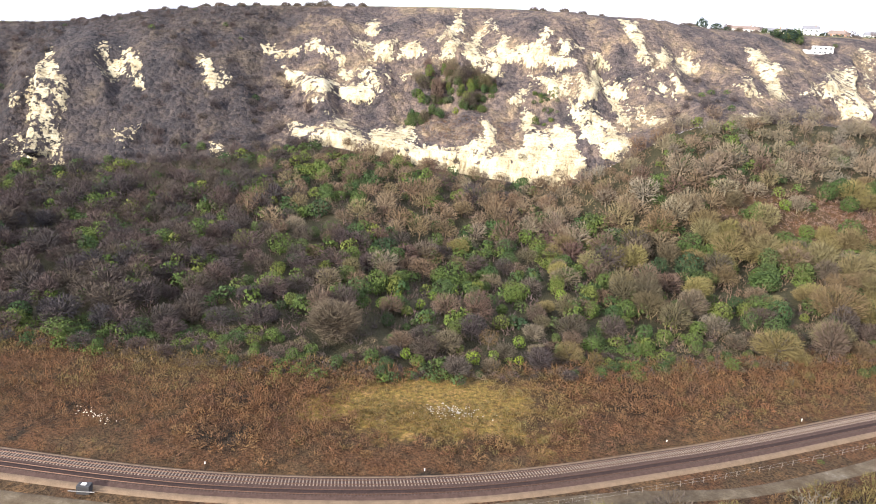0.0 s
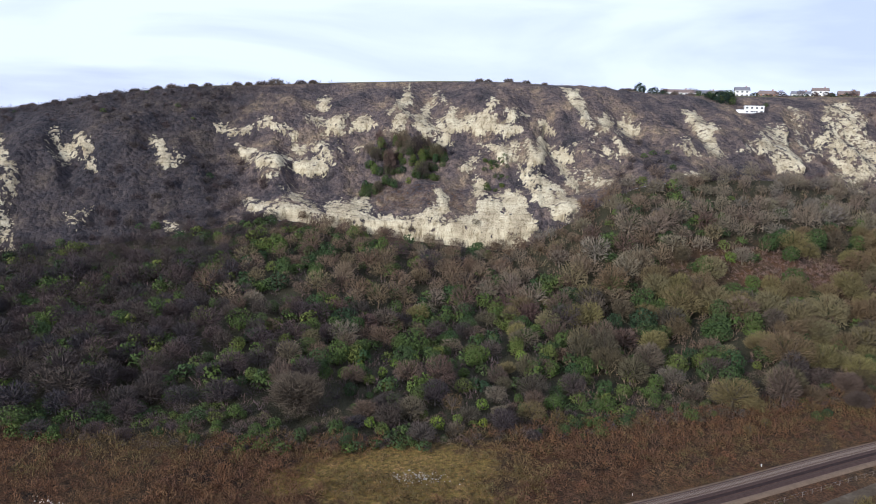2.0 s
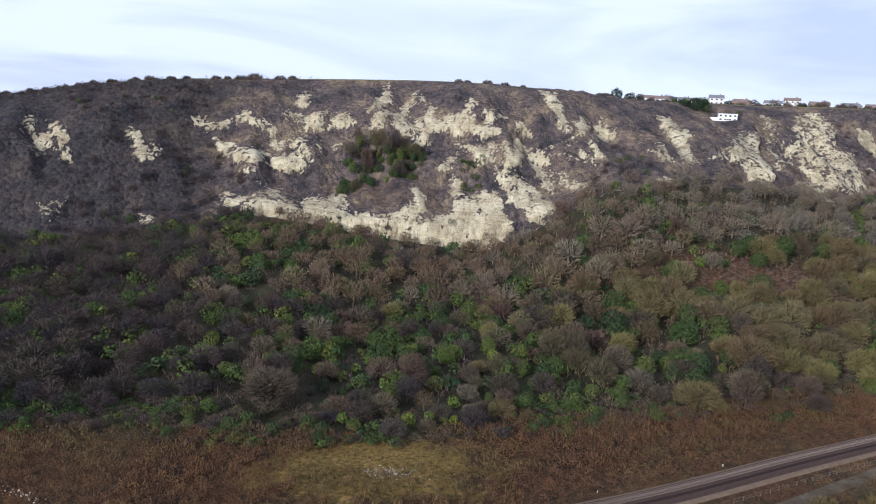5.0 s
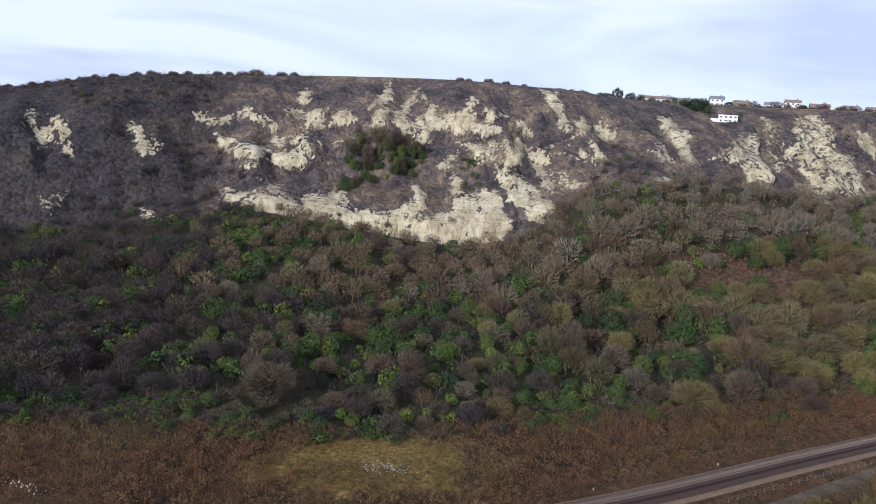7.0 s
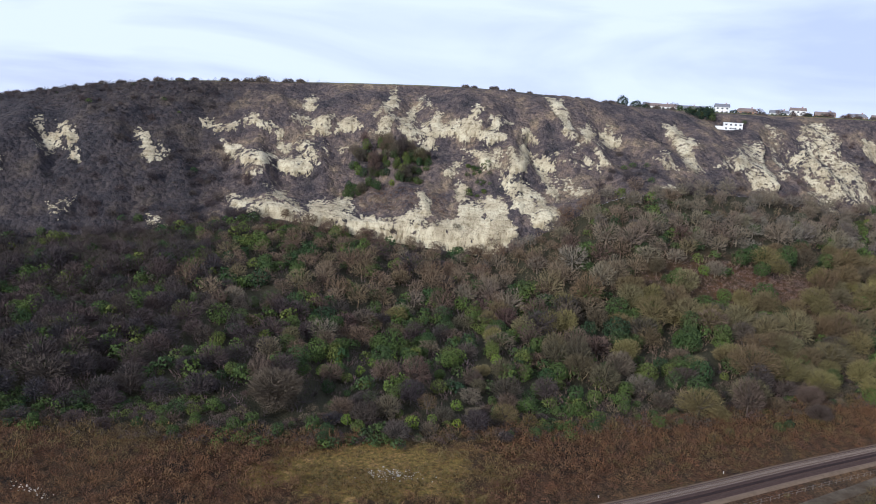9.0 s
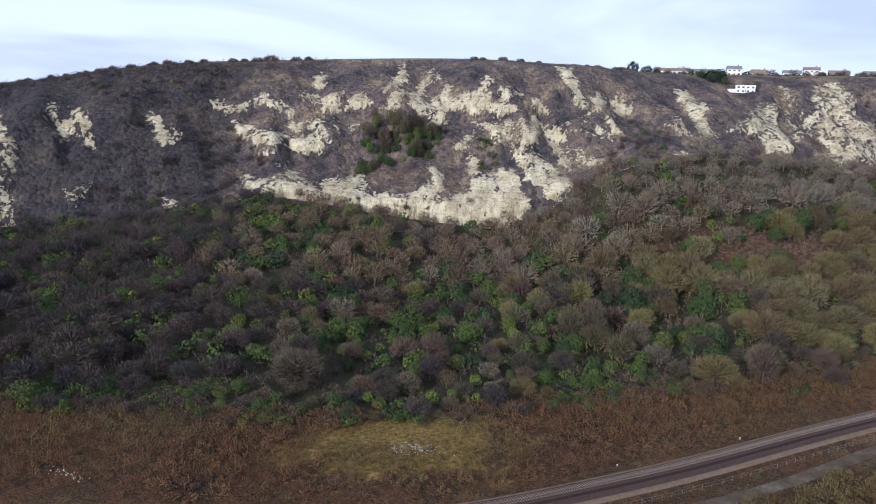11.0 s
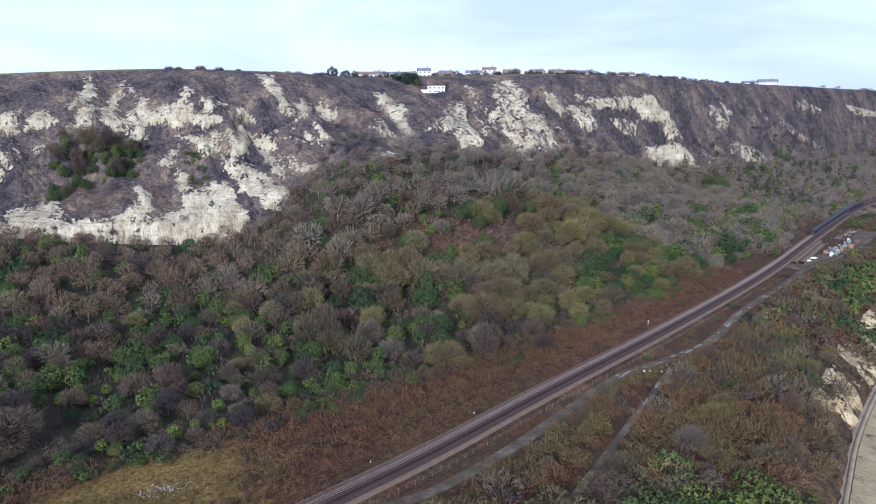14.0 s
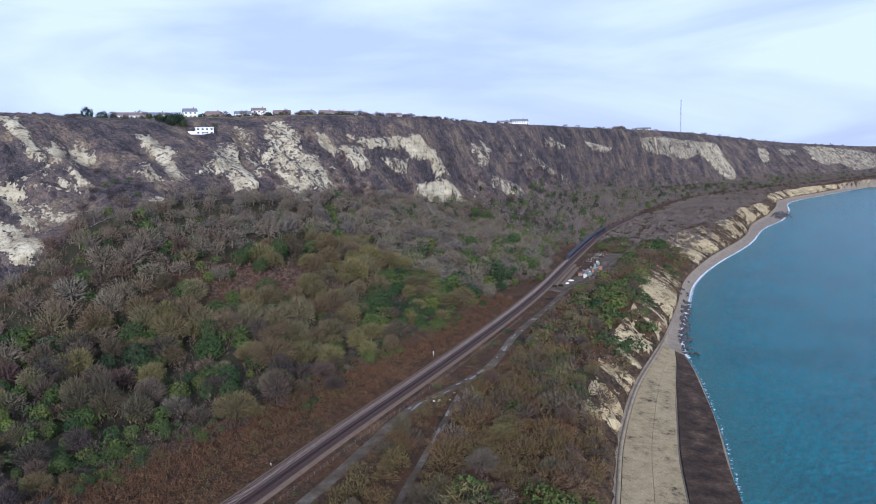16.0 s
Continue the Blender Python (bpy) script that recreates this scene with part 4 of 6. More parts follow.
TUFT = [bush_kind(s, w, h, 22, 0.07) for s, w, h in ((41, 0.8, 1.0), (42, 0.6, 0.8))]
CRAG_BUSH = [bush_kind(s, w, h, 30, 0.12) for s, w, h in ((51, 2.0, 2.6), (52, 1.5, 2.0), (53, 2.6, 3.0))]
SHRUB = [twig_crown(np.random.RandomState(s), 90, w, -0.3 * h, h, 0.15, -0.4, 0.12, 0.32) for s, w, h in ((68, 2.5, 2.7), (69, 3.0, 3.2), (70, 2.1, 2.4))]
NEAR_SHRUB = [twig_crown(np.random.RandomState(s), 330, w, -0.25 * h, h, 0.06, -0.5, 0.1, 0.27) for s, w, h in ((74, 2.5, 3.4), (75, 3.0, 3.9), (76, 2.1, 3.0))]
NEAR_LEAFBUSH = [leaf_crown(np.random.RandomState(s), 280, 2.8, -1.2, 2.8, 0.18, -0.1) for s in (77, 78, 79)]
EDGE_SHRUB = [twig_crown(np.random.RandomState(s), 150, w, -0.3 * h, h, 0.10, -0.4, 0.12, 0.32) for s, w, h in ((83, 2.5, 2.9), (84, 3.0, 3.4))]
LEAFBUSH = [leaf_crown(np.random.RandomState(s), 130, 2.8, -1.2, 2.8, 0.33, -0.1) for s in (62, 63, 64)]
GORSE = [leaf_crown(np.random.RandomState(s), 120, 3.8, -3.0, 6.5, 0.55, -0.1) for s in (65, 66, 67)]
THICKET = [bush_kind(s, w, h, 26, 0.17) for s, w, h in ((71, 2.6, 4.2), (72, 3.2, 4.8))]


def template(name, kind, mat, label, category, group):
    """A tree or bush with its trunk and crown, standing at the origin until it is copied into place."""
    ob = tagged(empty(name, 0, 0, 0), label, category, group)
    (wv, wf), (cv, cf) = kind
    n, cf = outward(cv, cf)
    placed("trunk", mesh_of("trunk", wv, wf, True), BARK, ob)
    placed("crown", mesh_of("crown", cv, cf, False, n), mat, ob)
    return ob


class Stand:
    """Trees of a kind that stand singly: the first one is the template itself."""

    def __init__(self, *args):
        self.first, self.used = template(*args), False

    def put(self, x, y, size, turn, tall=1.0, lift=0.0):
        m = Matrix.LocRotScale((x, y, float(height(x, y)) - 0.1 + lift), Euler((0, 0, turn)), (size, size, size * tall))
        if self.used:
            return copy_thing(self.first, m)
        self.first.matrix_basis, self.used = m, True
        return self.first


BARE_STANDS = [Stand("bare_tree", k, TWIGS, "bare winter tree with a rounded grey-brown crown", "tree", "bare trees at the wood's edge") for k in FINE]
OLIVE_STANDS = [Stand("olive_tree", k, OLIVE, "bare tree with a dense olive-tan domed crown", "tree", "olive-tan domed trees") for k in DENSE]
DUSKY_STANDS = [Stand("dusky_tree", k, SHADED_TWIGS, "dark bare tree with a dusky purple-brown crown", "tree", "dusky bare trees") for k in FINE[1:]]
IVY_STANDS = [Stand("ivy_tree", k, IVY, "tree overgrown with dark green ivy", "tree", "ivy-clad trees") for k in LEAFY]
LIME_STANDS = [Stand("yellow_bush", ivy_kind(s, 1.9, 3.6, 260, 9, 0.22), LIME, "bright yellow-green leafy bush among bare trees", "bush", "yellow-green bushes") for s in (81, 82)]
MAUVE_STANDS = [Stand("thicket_bush", ((lambda r: tree_wood(r, dome(r, 6, 2.2, 1.2, 3.0)[0], 3.0, 0.12))(np.random.RandomState(s)), bush_kind(s, 2.6, 4.0, 260, 0.06)), MAUVE, "mauve-grey twiggy thicket bush", "bush", "thicket bushes") for s in (91, 92)]

# single trees that stand out: place and size
LIME_SPOTS = [(48, 243, 1.1), (12, 243, 0.95), (30, 205, 0.9), (-2, 192, 1.0), (16, 192, 1.0), (1, 226, 1.0), (22, 196, 0.7), (29, 194, 0.8), (157, 325, 1.3), (132, 313, 1.0), (197, 171, 1.0), (5, 236, 0.9), (-6, 231, 0.8)]
IVY_SPOTS = [(-17, 222, 0.8), (-38, 219, 0.85), (-48, 193, 0.7), (-56, 186, 0.6), (-42, 190, 0.6), (131, 205, 0.7), (136, 208, 0.6), (-105, 338, 1.0), (-85, 349, 0.9), (10, 250, 0.8), (36, 262, 0.8), (22, 275, 0.9), (60, 205, 0.6)]


def single_trees():
    olive = Stand("domed_tree", bare_kind(95, 3.4, 6.0, 900, 0.05, 16), STRAW, "neat olive-brown domed bare tree", "tree", "domed trees")
    for x, y, size in ((50, 196.5, 0.8), (105, 194, 0.8), (112, 199, 0.7)):
        olive.put(x, y, size, x)
    Stand("pale_tree", bare_kind(96, 4.2, 8.5, 420, 0.05, 22), STRAW, "pale bare tree with bright spreading branches", "tree", "pale trees").put(21, 202, 0.8, 0.4)
    big = Stand("spreading_tree", bare_kind(97, 9.0, 12.5, 5600, 0.085, 40), TWIGS, "large spreading bare tree with a broad twiggy crown", "tree", "large bare trees")
    for x, y, size in ((-22, 200, 1.0), (141, 131, 0.6), (153, 226, 0.6), (190, 272, 0.66), (224, 272, 0.66), (150, 215, 0.5)):
        big.put(x, y, size, x * 0.7)
    for n, (x, y, size) in enumerate(LIME_SPOTS):
        LIME_STANDS[n % 2].put(x, y, size, n * 1.3)
    for n, (x, y, size) in enumerate(IVY_SPOTS):
        IVY_STANDS[n % 3].put(x, y, size, n * 1.7)


def cliff_copse():
    """Ivied and bare trees on the ledge of the cliff, and the green patch beside the chalk."""
    rng = np.random.RandomState(44)
    for n in range(112):
        x, y = 11 + 24 * rng.uniform(-1, 1), 433 + 12 * rng.uniform(-1, 1)
        row = IVY_STANDS if rng.rand() < (0.85 if y < 434 else 0.45) else BARE_STANDS
        (LIME_STANDS[n % 2] if n in (3, 11, 19, 27) else row[n % 3]).put(x, y, rng.uniform(0.6, 1.0), n * 1.1, rng.uniform(0.9, 1.6))
    for n in range(34):
        x, y = 62 + 7 * rng.uniform(-1, 1), 422 + 9 * rng.uniform(-1, 1)
        IVY_STANDS[n % 3].put(x, y, rng.uniform(0.4, 0.65), n * 0.9, 0.8)


def free_of_singles(x, y):
    ok = np.ones(len(x), bool)
    for sx, sy, size in LIME_SPOTS + IVY_SPOTS + [(50, 196, 1), (105, 194, 1), (21, 202, 1.3), (-22, 200, 2.6), (153, 226, 1.3), (190, 272, 1.5), (224, 272, 1.5)]:
        ok &= np.hypot(x - sx, y - sy) > 3.4 * size
    for sx, sy, size in LIME_SPOTS:  # nothing tall hides them from the sea side
        ok &= ~((np.abs(x - sx) < 2.5) & (y < sy) & (y > sy - 7))
    return ok


def open_ground(x, y):
    """1 in the rough clearing at mid slope, 0 elsewhere."""
    return np.clip(1.4 - np.hypot((x - 185) / 46, (y - 320) / 17), 0, 1)


def plant_wood():
    near = lambda x, y: (1 - 0.95 * open_ground(x, y)) * free_of_singles(x, y)
    x, y = np.concatenate([spread(101, -340, 60, 8.4, near, lambda x: edge_line(x) + 3, lambda x: foot_line(x) + 3), spread(106, 60, 560, 9.0, near, lambda x: edge_line(x) + 4, lambda x: foot_line(x) + 3)], 1)
    z = height(x, y)
    rng = np.random.RandomState(5)
    size = (0.80 + 0.55 * rng.rand(len(x)) ** 1.3) * np.where(y > foot_line(x) - 35, 0.75, 1) * np.clip(0.68 + (y - edge_line(x)) / 45, 0.62, 1)
    green = 0.7 * fbm(x, y, 38, 3) + 0.55 * rng.rand(len(x)) + 0.10 * bell(x, 20, 90) * bell(y, 240, 60)
    green += 0.16 * np.clip((edge_line(x) + 120 - y) / 60, -1, 1) * np.clip((x + 75) / 50, 0, 1)
    green -= 0.13 * np.clip((-35 - x) / 40, 0, 1)
    green -= 0.10 * np.clip((x - 70) / 50, 0, 1)
    leafy = green > np.quantile(green, 0.77)
    size = np.where(leafy, 0.95 * size, size) * (1 + 0.28 * np.clip((x - 40) / 60, 0, 1))
    single = (x > -80) & (x < 165) & (y < edge_line(x) + 48)
    turn = rng.uniform(0, 6.283, len(x))
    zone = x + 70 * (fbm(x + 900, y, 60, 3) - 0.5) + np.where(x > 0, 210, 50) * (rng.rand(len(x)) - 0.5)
    # Eastern crowns take the lightened olive, western ones the darkened twigs.
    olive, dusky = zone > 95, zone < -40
    for n in np.nonzero(single)[0]:
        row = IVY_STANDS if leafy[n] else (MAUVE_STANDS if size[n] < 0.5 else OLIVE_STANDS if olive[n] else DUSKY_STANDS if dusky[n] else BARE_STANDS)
        row[n % len(row)].put(x[n], y[n], size[n] * (1.35 if row is MAUVE_STANDS else 1), turn[n], 0.72 + 0.42 * (turn[n] % 1))
    close = (x > -230) & (x < 300) & (y < edge_line(x) + 110)
    plain_, apart = ~leafy & ~olive & ~dusky, ~single
    for name, kinds, pick, mat, label, seed in (
        ("woodland", BARE, plain_ & close & apart, TWIGS, "dense bare winter woodland of grey-brown rounded crowns", 1), ("upper_woodland", BARE_MID, plain_ & ~close & apart, BRAKE, "bare woodland climbing to the cliff foot", 2),
        ("olive_woodland", FINE, ~leafy & olive & close & apart, OLIVE, "bare woodland of olive-tan domed crowns", 6), ("upper_olive_woodland", BARE_MID, ~leafy & olive & ~close & apart, HAZE_PALE, "olive-tan bare woodland below the cliff", 7),
        ("dusky_woodland", BARE, ~leafy & dusky & close & apart, SHADED_TWIGS, "dark bare woodland with purple-brown crowns", 8), ("upper_dusky_woodland", BARE_MID, ~leafy & dusky & ~close & apart, SHADED_TWIGS, "dark bare woodland below the cliff", 9),
        ("evergreen_thicket", LEAFY, leafy & close & apart, IVY, "dark green ivy-clad trees among the bare wood", 3), ("upper_evergreens", LEAFY_MID, leafy & ~close & apart, IVY, "dark green trees below the cliff", 4)):
        scatter(name, [whole(k) for k in kinds], x[pick], y[pick], z[pick], size[pick], mat, label, "woodland", seed)
    x, y = spread(103, -340, 560, 5.0, lambda x, y: 0.8 - 0.6 * open_ground(x, y), lambda x: edge_line(x) + 1, lambda x: foot_line(x) + 3)
    size = np.random.RandomState(9).uniform(0.5, 1.05, len(x)) * np.clip(0.5 + (y - edge_line(x)) / 40, 0.5, 1)
    for a, mat, name, label in ((x < 60, MAUVE, "understorey", "mauve-grey twiggy thicket under the bare trees"), (x >= 60, BRAKE, "pale_understorey", "grey-tan twiggy thicket under the olive trees")):
        scatter(name, THICKET, x[a], y[a], height(x[a], y[a]), size[a] * np.where(x[a] > 60, 1.2, 1), mat, label, "thicket", 5)
    x, y = spread(104, -70, 165, 7.2, lambda x, y: 0.75 * free_of_singles(x, y), lambda x: edge_line(x) + 1, lambda x: edge_line(x) + 46)
    for n in range(len(x)):
        ivied = rng.rand() < 0.5 and x[n] > -60
        (IVY_STANDS if ivied else MAUVE_STANDS)[n % 2].put(x[n], y[n], rng.uniform(0.4, 0.62) if ivied else rng.uniform(0.6, 1.05), n, rng.uniform(0.75, 1.1))
    x, y = spread(105, -200, 420, 6.5, lambda x, y: np.clip(3.2 * fbm(x + 300, y, 30, 3) - 1.25, 0, 0.9) * (1 - 0.5 * np.clip((x - 70) / 50, 0, 1)) * (1 - open_ground(x, y)), lambda x: edge_line(x) + 30, lambda x: foot_line(x) - 6)
    scatter("ivy_undergrowth", GORSE, x, y, height(x, y), np.random.RandomState(10).uniform(0.5, 0.95, len(x)), IVY, "dark green ivy mounds under the bare trees", "undergrowth", 17)
    x, y = spread(102, 560, 2300, 7.2, lambda x, y: np.where(x < 1100, 0.95, 0.55), lambda x: np.minimum(edge_line(x) - 10, foot_line(x) - 40), lambda x: foot_line(x) + 10)
    z = height(x, y)
    leafy = np.random.RandomState(6).rand(len(x)) < 0.15
    size = np.random.RandomState(7).uniform(0.6, 1.15, len(x))
    scatter("far_woodland", [whole(k) for k in BARE_FAR], x[~leafy], y[~leafy], z[~leafy], size[~leafy], FAR_HAZE, "far bare woodland under the cliff", "woodland", 4)
    scatter("far_evergreens", [whole(k) for k in LEAFY_FAR], x[leafy], y[leafy], z[leafy], size[leafy], IVY, "far dark green trees under the cliff", "trees", 5)


def clear_of_ways(x, y):
    """False on the railway, the trackway, the branch path and the yard."""
    branch = np.abs((y - 183) - (x - 183) * 0.70) < 2.4
    yard = (np.abs(y - 0.5 * (rail_line(x) + track_line(x)) + 4) < 15) & (x > 372) & (x < 550)
    return (np.abs(y - rail_line(x)) > 8.5) & (np.abs(y - track_line(x)) > 4.2) & ~(branch & (x < 183) & (x > 100)) & ~yard


def plant_scrub():
    # bramble between the railway and the wood
    meadow = lambda x, y: np.clip(meadow_edge(x, y) + 0.9 * (fbm(x, y, 12, 3) - 0.5) - 0.7, 0, 1) * 1.6
    x, y = spread(201, -220, 330, 2.0, meadow, lambda x: rail_line(x) + 6.0, lambda x: edge_line(x) + 6)
    z = height(x, y)
    r = np.random.RandomState(8)
    size = r.uniform(0.65, 1.45, len(x)) * np.clip((y - rail_line(x)) / 20, 0.55, 1)
    kind = fbm(x, y, 30, 3) + 0.25 * (r.rand(len(x)) - 0.5)
    a = kind > 0.36
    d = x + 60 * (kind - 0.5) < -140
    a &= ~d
    scatter("dark_scrub", BUSH, x[d], y[d], z[d], size[d], SHADED_TWIGS, "dark brown scrub beside the railway", "scrub", 13)
    scatter("bramble", BUSH, x[a], y[a], z[a], size[a], RUSSET, "russet bramble and dogwood scrub beside the railway", "scrub", 6)
    a |= d
    scatter("pale_scrub", BUSH, x[~a], y[~a], z[~a], size[~a], STRAW, "straw-coloured dry scrub beside the railway", "scrub", 7)
    x, y = spread(214, -230, 330, 3.0, lambda x, y: 0.9 * free_of_singles(x, y), lambda x: edge_line(x) - 1, lambda x: edge_line(x) + 22)
    kind = fbm(x + 70, y, 22, 3) + 0.3 * (r.rand(len(x)) - 0.5)
    grow = r.uniform(0.5, 0.95, len(x))
    for name, a, mat, kinds, label in (("edge_scrub", kind <= 0.47, TWIGS, EDGE_SHRUB, "grey-brown thorn scrub along the foot of the wood"), ("edge_thicket", (kind > 0.47) & (kind <= 0.62), MAUVE, EDGE_SHRUB, "mauve-brown thicket along the foot of the wood"), ("edge_ivy", kind > 0.62, IVY, LEAFBUSH, "dark ivy bushes along the foot of the wood")):
        scatter(name, kinds, x[a], y[a], height(x[a], y[a]), grow[a], mat, label, "scrub", 21)
    x, y = spread(212, -45, 330, 4.8, meadow, lambda x: rail_line(x) + 9, lambda x: edge_line(x) + 5)
    scatter("dogwood", SHRUB, x, y, height(x, y), r.uniform(0.5, 1.1, len(x)), RUSSET, "russet dogwood bushes beside the railway", "scrub", 19)
    x, y = spread(202, -45, 65, 1.0, lambda x, y: np.clip(1.5 - meadow_edge(x, y), 0, 1) * np.clip(3 * fbm(x, y, 9, 3) - 1.1, 0.03, 0.8), lambda x: rail_line(x) + 12, lambda x: edge_line(x) + 5)
    scatter("meadow_grass", TUFT, x, y, height(x, y), r.uniform(0.7, 1.9, len(x)), STRAW, "tufts of dry yellow grass in the clearing", "grass", 8)
    x, y = spread(206, 560, 900, 3.4, lambda x, y: 0.9 + 0 * x, lambda x: rail_line(x) + 7, lambda x: edge_line(x) + 26)
    scatter("far_bramble", BUSH, x, y, height(x, y), r.uniform(0.8, 1.5, len(x)), ROSE, "reddish-brown scrub along the far railway bend", "scrub", 12)
    x, y = spread(207, 120, 250, 1.9, lambda x, y: open_ground(x, y) * 1.2, lambda x: 0 * x + 296, lambda x: 0 * x + 345)
    scatter("clearing_scrub", BUSH, x, y, height(x, y), r.uniform(0.4, 0.9, len(x)), ROSE, "low pinkish-brown scrub in the clearing on the slope", "scrub", 14)
    # scrub between the trackway and the low cliff
    ok = lambda x, y: clear_of_ways(x, y) * 0.9
    x, y = spread(203, -60, 620, 4.7, ok, lambda x: wall_line(x) + 8, lambda x: rail_line(x) - 6.4)
    z = height(x, y)
    kind = fbm(x + 500, y, 45, 3) + 0.3 * (r.rand(len(x)) - 0.5)
    mixed_in = np.random.RandomState(31)
    kind = np.where((x > 235) & (mixed_in.rand(len(x)) < 0.6), mixed_in.uniform(0.26, 0.54, len(x)), kind)
    low = wall_line(x) + 24
    steep = y < low
    hide = steep & (r.rand(len(x)) < np.clip(0.08 + 1.1 * low_faces(x), 0, 0.93))
    x, y, z, kind = x[~hide], y[~hide], z[~hide], kind[~hide]
    off = np.minimum(np.minimum(np.abs(y - track_line(x)) * 0.9, np.abs(y - rail_line(x)) * 0.8 - 5), np.where((x < 186) & (x > 94), np.abs(y - 183 - (x - 183) * 0.70) * 1.4, 99))
    size = r.uniform(0.5, 1.35, len(x)) * np.clip((off - 1.2) / 8, 0.26, 1.15)
    for name, low, high, mat, label, kinds, grow in (
        ("rough_scrub", -1, 0.325, STRAW, "tawny dry scrub above the shore", SHRUB, 1.5), ("bramble_bank", 0.325, 0.40, RUSSET, "russet bramble above the shore", SHRUB, 1.3),
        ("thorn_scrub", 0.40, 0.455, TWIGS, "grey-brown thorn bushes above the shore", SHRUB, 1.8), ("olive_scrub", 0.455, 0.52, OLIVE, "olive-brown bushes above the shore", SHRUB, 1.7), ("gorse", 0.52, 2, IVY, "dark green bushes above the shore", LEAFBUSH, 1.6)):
        a = (kind > low) & (kind <= high) & (x >= 250)
        scatter("far_" + name, kinds, x[a], y[a], z[a], size[a] * grow, mat, label + " farther along", "scrub", 9)
        a = (kind > low) & (kind <= high) & (x < 250)
        scatter(name, NEAR_LEAFBUSH if kinds is LEAFBUSH else NEAR_SHRUB, x[a], y[a], z[a], size[a] * grow, mat, label, "scrub", 9)
    x, y = spread(210, 60, 420, 9, lambda x, y: 0.65 * clear_of_ways(x, y) * (np.abs(y - track_line(x)) > 7) * ((np.abs(y - 183 - (x - 183) * 0.70) > 7) | (x > 186)), lambda x: wall_line(x) + 22, lambda x: track_line(x) - 6)
    for n in range(len(x)):
        (OLIVE_STANDS, IVY_STANDS, BARE_STANDS)[n % 3][n % 3].put(x[n], y[n], r.uniform(0.4, 0.95), n, 0.8)
    # cliff scrub
    x, y = spread(204, -420, 900, 4.7, lambda x, y: 0.95 - 0.6 * np.clip((-60 - x) / 40, 0, 1), lambda x: foot_line(x) + 1, lambda x: top_line(x) + 2)
    z = height(x, y)
    bare, _ = chalk_on(x, z)
    s = (z - spline(x, FOOT_Z)) / (spline(x, TOP_Z) - spline(x, FOOT_Z))
    a = (bare < -1.2) & (r.rand(len(x)) < 1.25 - 0.6 * s)
    x, y, z, s = x[a], y[a], z[a], s[a]
    scatter("cliff_scrub", CRAG_BUSH, x, y, z - 0.3, r.uniform(0.5, 1.15, len(x)) * (1.15 - 0.5 * s), PURPLE, "purple-brown bare scrub clinging to the cliff", "scrub", 10)
    x, y = spread(213, -2, 44, 1.6, lambda x, y: 0.9 + 0 * x, lambda x: foot_line(x) + 14, lambda x: foot_line(x) + 40)
    z = height(x, y)
    bare, _ = chalk_on(x, z)
    a = (bare < -0.8) & (z > 60) & (z < 76)
    scatter("bracken", BUSH, x[a], y[a], z[a] - 0.2, r.uniform(0.4, 0.8, a.sum()), RUSSET, "russet bracken on the ledge above the quarried face", "bracken", 20)
    # darker growth on the cliff: low trees at its foot, ivy and thorn in its gullies
    x, y = spread(208, -330, 860, 7.0, lambda x, y: 0.95 + 0 * x, lambda x: foot_line(x) + 1, lambda x: top_line(x) - 2)
    z = height(x, y)
    bare, _ = chalk_on(x, z)
    s = (z - spline(x, FOOT_Z)) / (spline(x, TOP_Z) - spline(x, FOOT_Z))
    want = 1.5 * np.clip((-45 - x) / 60, 0, 1) + 0.42 * np.clip((x - 240) / 60, 0, 1) + 0.55 - 1.5 * s + 1.7 * (fbm(x + 0.4 * z, 0 * x, 34, 3) - 0.5)
    a = (bare < -3) & (want > 0.25) & ~(np.abs(x - 25) < 75)
    x, y, z, s = x[a], y[a], z[a], s[a]
    pick = r.rand(len(x)) + 2 * (x > 230)
    for name, kinds, a, mat, label in (
        ("pale_cliff_wood", [whole(k) for k in BARE_MID], pick >= 2, MAUVE, "mauve-brown bare trees climbing the foot of the cliff"),
        ("cliff_wood", [whole(k) for k in BARE_MID], pick < 0.5, SHADED_TWIGS, "dark bare trees climbing the foot of the cliff"), ("cliff_thorn", THICKET, (pick >= 0.5) & (pick < 0.95), SHADED_TWIGS, "dark thorn thicket in the gullies of the cliff"), ("cliff_ivy", GORSE, (pick >= 0.95) & (pick < 1), IVY, "dark green ivy mounds on the cliff")):
        scatter(name, kinds, x[a], y[a], z[a] - 0.6, r.uniform(0.45, 0.85, a.sum()) * (1.05 - 0.5 * np.clip(s[a], 0, 1)), mat, label, "scrub", 15)
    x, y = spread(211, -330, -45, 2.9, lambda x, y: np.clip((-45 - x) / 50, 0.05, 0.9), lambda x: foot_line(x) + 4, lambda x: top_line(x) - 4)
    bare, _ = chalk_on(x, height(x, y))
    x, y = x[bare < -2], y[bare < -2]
    scatter("dark_cliff_scrub", THICKET, x, y, height(x, y) - 0.8, r.uniform(0.35, 0.85, len(x)), SHADED_TWIGS, "dense dark scrub on the shaded end of the cliff", "scrub", 18)
    x, y = spread(209, -330, -30, 3.0, lambda x, y: np.clip((-20 - x) / 60, 0.2, 0.9), lambda x: top_line(x) - 7, lambda x: top_line(x) + 7)
    scatter("clifftop_scrub", THICKET, x, y, height(x, y) - 0.8, r.uniform(0.35, 0.8, len(x)), SHADED_TWIGS, "dark thorn scrub along the cliff edge", "scrub", 16)
